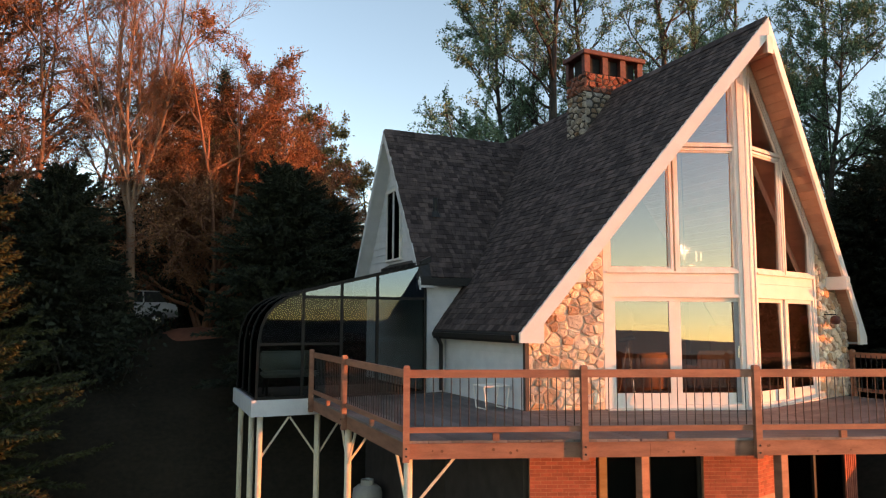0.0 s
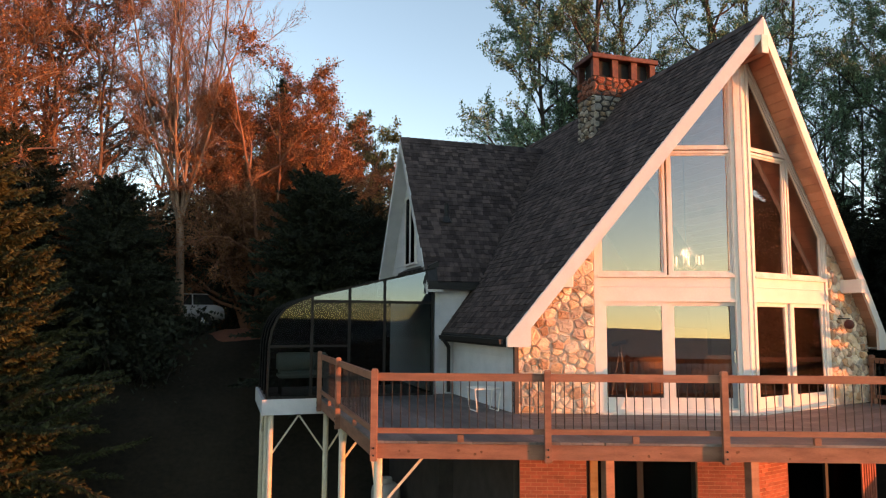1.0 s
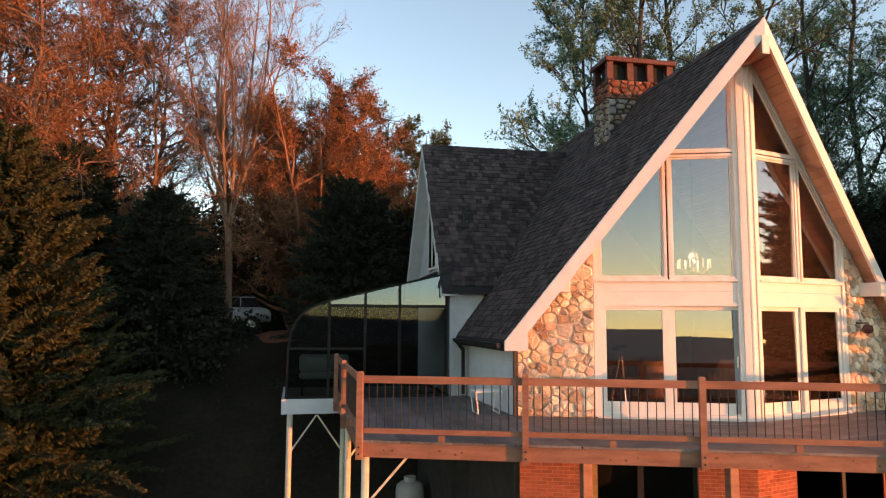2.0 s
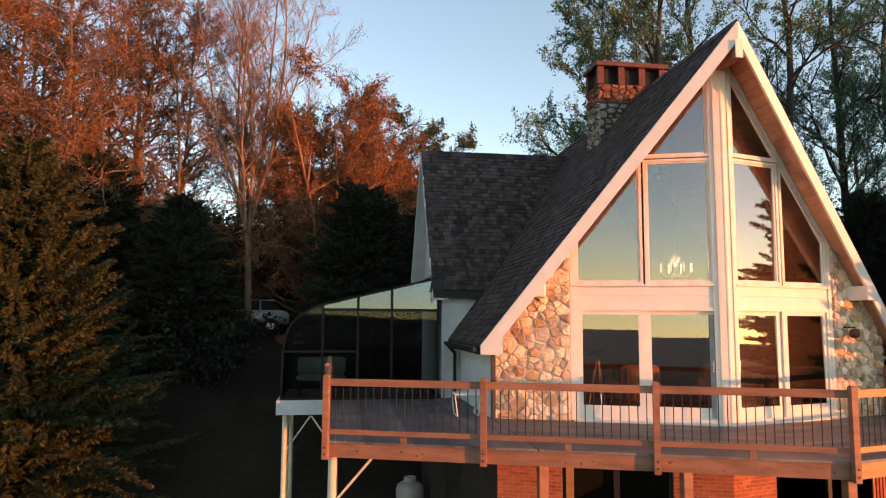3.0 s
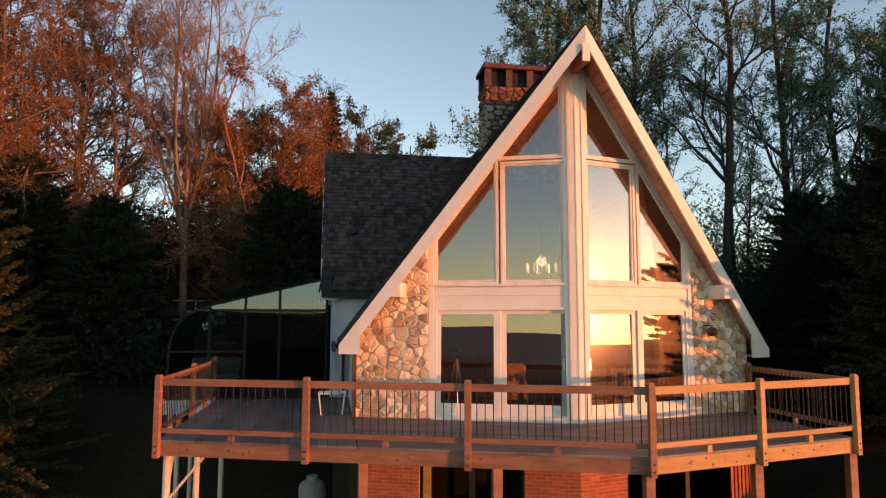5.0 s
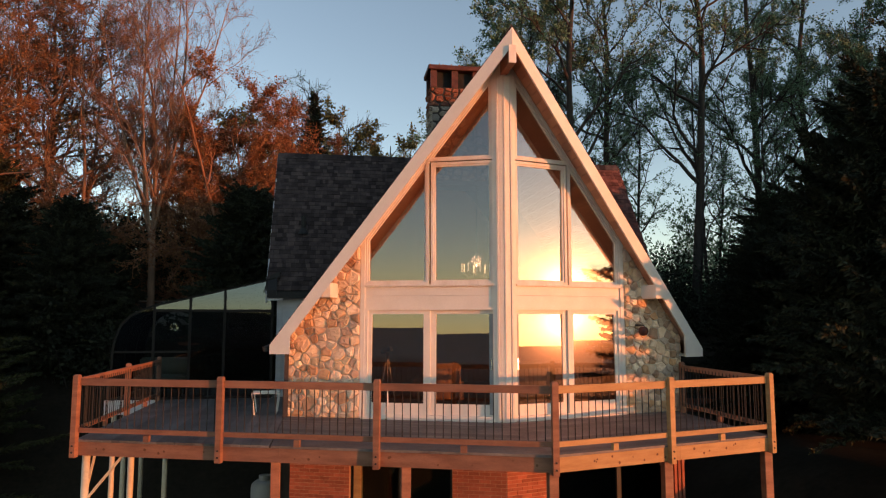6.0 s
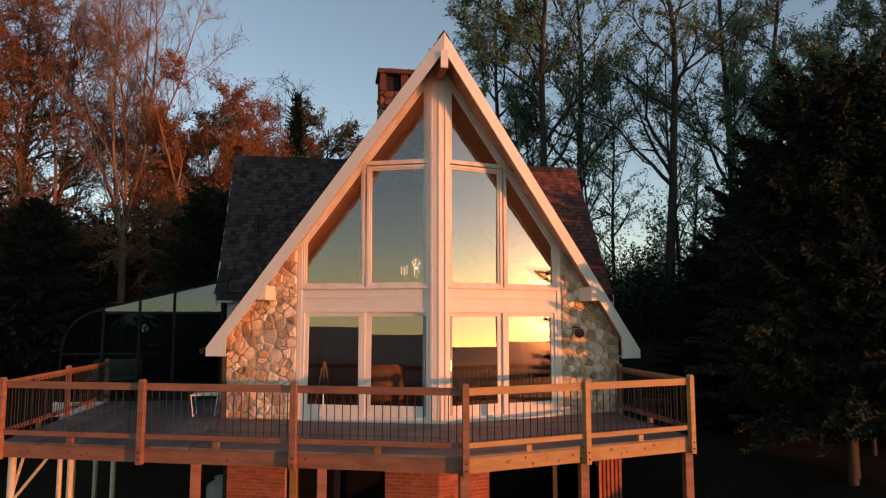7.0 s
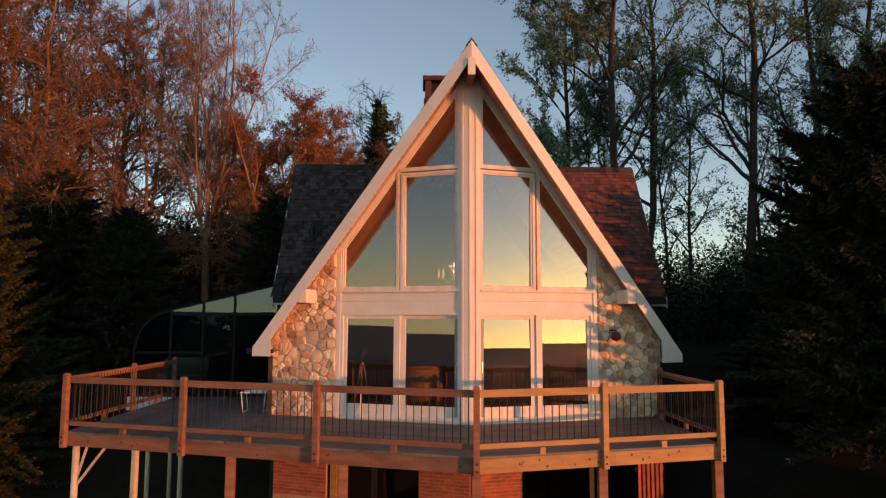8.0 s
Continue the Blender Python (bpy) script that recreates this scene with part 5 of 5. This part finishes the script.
# ---- parked car behind the house ----
def parked_car(x, y, turn):
    z = lift(x, y) + 0.02
    t = thing("parked_car", (x, y, z), "white estate car parked on the upper drive", "car")
    m = Matrix.Translation((x, y, z)) @ Matrix.Rotation(radians(turn), 4, "Z")
    side = [(-2.15, 0.35), (-2.2, 0.7), (-1.95, 0.92), (-1.0, 1.0), (1.75, 1.02), (2.1, 0.9), (2.15, 0.4)]
    bm = B()
    hull(bm, [(a, -0.86, b) for a, b in side], [(a, 0.86, b) for a, b in side])
    bmesh.ops.bevel(bm, geom=bm.edges[:], offset=0.06, segments=2, affect="EDGES")
    bmesh.ops.transform(bm, matrix=m, verts=bm.verts[:])
    part("body", bm, "carpaint", t, "", True)
    bm = B()
    low = [(-1.0, 0.98), (1.75, 0.98), (1.45, 1.42), (-0.35, 1.42)]
    hull(bm, [(a, -0.80 if b < 1.2 else -0.64, b) for a, b in low], [(a, 0.80 if b < 1.2 else 0.64, b) for a, b in low])
    bmesh.ops.transform(bm, matrix=m, verts=bm.verts[:])
    part("cabin_glass", bm, "bronze", t, "dark car windows")
    bm = B()
    box(bm, (-0.4, -0.66, 1.415), (1.5, 0.66, 1.47))
    bmesh.ops.bevel(bm, geom=bm.edges[:], offset=0.03, segments=2, affect="EDGES")
    bmesh.ops.transform(bm, matrix=m, verts=bm.verts[:])
    part("roof_panel", bm, "carpaint", t, "", True)
    for a in (-0.72, 0.85):
        for s in (-1, 1):
            bm = B()
            bar(bm, (a if a > 0 else -0.95, s * 0.80, 1.0), (a if a > 0 else -0.36, s * 0.655, 1.43), 0.05, 0.05)
            bmesh.ops.transform(bm, matrix=m, verts=bm.verts[:])
            part("pillar", bm, "carpaint", t)
    for wx in (-1.35, 1.3):
        for s in (-1, 1):
            bm = B()
            rod(bm, (wx, s * 0.70, 0.32), (wx, s * 0.89, 0.32), 0.32, n=20)
            bmesh.ops.transform(bm, matrix=m, verts=bm.verts[:])
            w = part("wheel", bm, "tyre", t)
            bm = B()
            rod(bm, (wx, s * 0.885, 0.32), (wx, s * 0.90, 0.32), 0.20, 0.18, 16)
            bmesh.ops.transform(bm, matrix=m, verts=bm.verts[:])
            part("rim", bm, "chrome", w)
    for s in (-1, 1):
        bm = B()
        box(bm, (-2.2, s * 0.62 - 0.14, 0.62), (-2.1, s * 0.62 + 0.14, 0.76))
        bmesh.ops.transform(bm, matrix=m, verts=bm.verts[:])
        part("headlight", bm, "chrome", t)


parked_car(-0.9, 29.6, 12)


def earth_bank(x0, y0, x1, y1, width, height):
    """A low bank of bare red clay; its red also paints sunlit ground."""
    V, F = [], []
    n, m = 26, 10
    a, b = Vector((x0, y0, 0)), Vector((x1, y1, 0))
    e = (b - a).normalized()
    s = Vector((-e.y, e.x, 0))
    for i in range(n + 1):
        for j in range(m + 1):
            u, v = i / n, j / m * 2 - 1
            p = a.lerp(b, u) + s * v * width
            h = height * max(0, 1 - v ** 4) * min(1, 4 * u, 4 * (1 - u)) * (0.85 + 0.3 * noise.noise(p * 1.3))
            V.append((p.x, p.y, lift(p.x, p.y) - 0.12 + h))
    for i in range(n):
        for j in range(m):
            k = i * (m + 1) + j
            F.append((k, k + 1, k + m + 2, k + m + 1))
    me = mesh_of("earth_bank", V, F, "earth", True)
    tagged(new("earth_bank", me), "low bank of bare red clay, its red also painting sunlit ground", "earth bank")


earth_bank(18.6, 20.6, 23.0, 20.0, 0.7, 0.6)
# sunlit strip of the drive, its red put into the clay's colour
earth_bank(0.6, 27.6, 3.8, 28.4, 0.8, 0.3)


litter = random.Random(77)
LV, LF = [], []
for _ in range(420):
    leaf_at(LV, LF, litter, Vector((litter.uniform(CX0, CX1), litter.uniform(CY0, CY1), CZ + abs(litter.gauss(0, 0.025)))) - origin_of(chimney), litter.uniform(0.04, 0.09))
lit = tagged(new("leaf_litter", mesh_of("leaf_litter", LV, LF, "bud")), "dry leaves lying on the cap", "", "", "stuff")
lit.parent = chimney


# ---- shingles ----
def lay_shingles(parent, origin, along_v, down_v, normal, courses, span, seed, near, step=0.143, look_="shingle"):
    """Courses of shingles; span(i) gives the run of a course; those that near() picks are single parts."""
    rng = random.Random(seed)
    V, F = [], []
    singles = 0
    base = origin_of(parent)
    cube = ((0, 1, 2, 3), (4, 5, 6, 7), (0, 1, 5, 4), (1, 2, 6, 5), (2, 3, 7, 6), (3, 0, 4, 7))
    for i in range(courses):
        lo, hi = span(i)
        s = lo - rng.uniform(0, 0.2)
        while s < hi - 0.03:
            w = rng.choice((0.08, 0.11, 0.14, 0.17, 0.21))
            a, b = max(s, lo), min(s + w - 0.006, hi)
            s += w
            if b - a < 0.03:
                continue
            d0, d1 = i * step, (i + 1) * step + rng.choice((0.0, 0.0, 0.008))
            lift_ = rng.choice((0.010, 0.014, 0.020))
            q = []
            for h0, h1 in ((-0.004, -0.002), (0.004, lift_)):
                for u, v, h in ((a, d0, h0), (b, d0, h0), (b, d1, h1), (a, d1, h1)):
                    q.append(origin + along_v * u + down_v * v + normal * h)
            if singles < 300 and near(q[6]):
                singles += 1
                me = bpy.data.meshes.new("shingle")
                me.from_pydata([p - q[0] for p in q], [], cube)
                me.materials.append(M[look_])
                ob = new("shingle", me)
                ob.parent = parent
                ob.location = q[0] - base
            else:
                k = len(V)
                V.extend(q)
                F.extend(tuple(k + j for j in f) for f in cube)
    if V:
        me = bpy.data.meshes.new("shingles")
        me.from_pydata([p - base for p in V], [], F)
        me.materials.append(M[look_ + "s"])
        ob = tagged(new("shingles", me), "mottled charcoal and brown asphalt shingles" if look_ == "shingle" else "asphalt shingles with sunset red in their colour", "", "", "stuff")
        ob.parent = parent


SLOPE = math.hypot(1, SL)
WS = (WR[1] - WE[1]) / (WR[0] - WE[0])
WSL = math.hypot(1, WS)


def main_span(sg):
    def span(i):
        a = (i + 1) * 0.143 / SLOPE
        z = rtop(a)
        if z > WR[1] or sg > 0:
            end = BACK
        elif z > WE[1]:
            end = WE[0] + (z - WE[1]) / WS + 0.05
        else:
            end = 14.70
        return rake_y(sg, a) - 0.03, end
    return span


for sg in (-1, 1):
    down = Vector((sg, 0, -SL)).normalized()
    lay_shingles(roof[sg], Vector((HX, 0, TOP - 0.02)), Vector((0, 1, 0)), down, Vector((sg * SL, 0, 1)).normalized(), int((EAVE[sg] + 0.02) * SLOPE / 0.143), main_span(sg), 40 + sg,
                 lambda p, sg=sg: sg < 0 and p.y < 13.0 and p.z < 4.6)
    X = WX[sg]

    def wspan(i, sg=sg, X=X):
        z = WR[1] - (i + 1) * 0.143 * WS / WSL
        xin = HX + sg * (TOP - z) / SL
        lo, hi = sorted((X + sg * 0.03, xin + sg * -0.05))
        return lo, hi
    down = Vector((0, -1, -WS)).normalized()
    # the sunlit east wing takes the shingles with sun-red in their colour
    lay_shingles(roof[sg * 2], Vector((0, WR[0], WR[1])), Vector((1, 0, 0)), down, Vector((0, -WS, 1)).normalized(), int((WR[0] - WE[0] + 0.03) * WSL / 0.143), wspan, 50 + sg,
                 lambda p: p.z < 5.6, look_="shingle" if sg < 0 else "sunlit_shingle")
    # ridge caps
    x0, x1 = sorted((X, HX + sg * (TOP - WR[1]) / SL))
    x = x0
    while x < x1:
        bm = B()
        e = min(x + 0.24, x1)
        for s in (-1, 1):
            f = [(x, WR[0], WR[1] + 0.03), (e, WR[0], WR[1] + 0.045), (e, WR[0] + s * 0.11, WR[1] + 0.04 - 0.11 * WS), (x, WR[0] + s * 0.11, WR[1] + 0.025 - 0.11 * WS)]
            hull(bm, f, [Vector(p) - Vector((0, 0, 0.02)) for p in f])
        part("ridge_cap", bm, "shingle", roof[sg * 2])
        x += 0.2
y = RY - 0.02
while y < BACK:
    bm = B()
    e = y + 0.24
    for s in (-1, 1):
        f = [(HX, y, TOP + 0.04), (HX, e, TOP + 0.03), (HX + s * 0.11, e, TOP + 0.025 - 0.11 * SL), (HX + s * 0.11, y, TOP + 0.035 - 0.11 * SL)]
        hull(bm, f, [Vector(p) - Vector((0, 0, 0.02)) for p in f])
    part("ridge_cap", bm, "shingle", roof[-1])
    y += 0.2
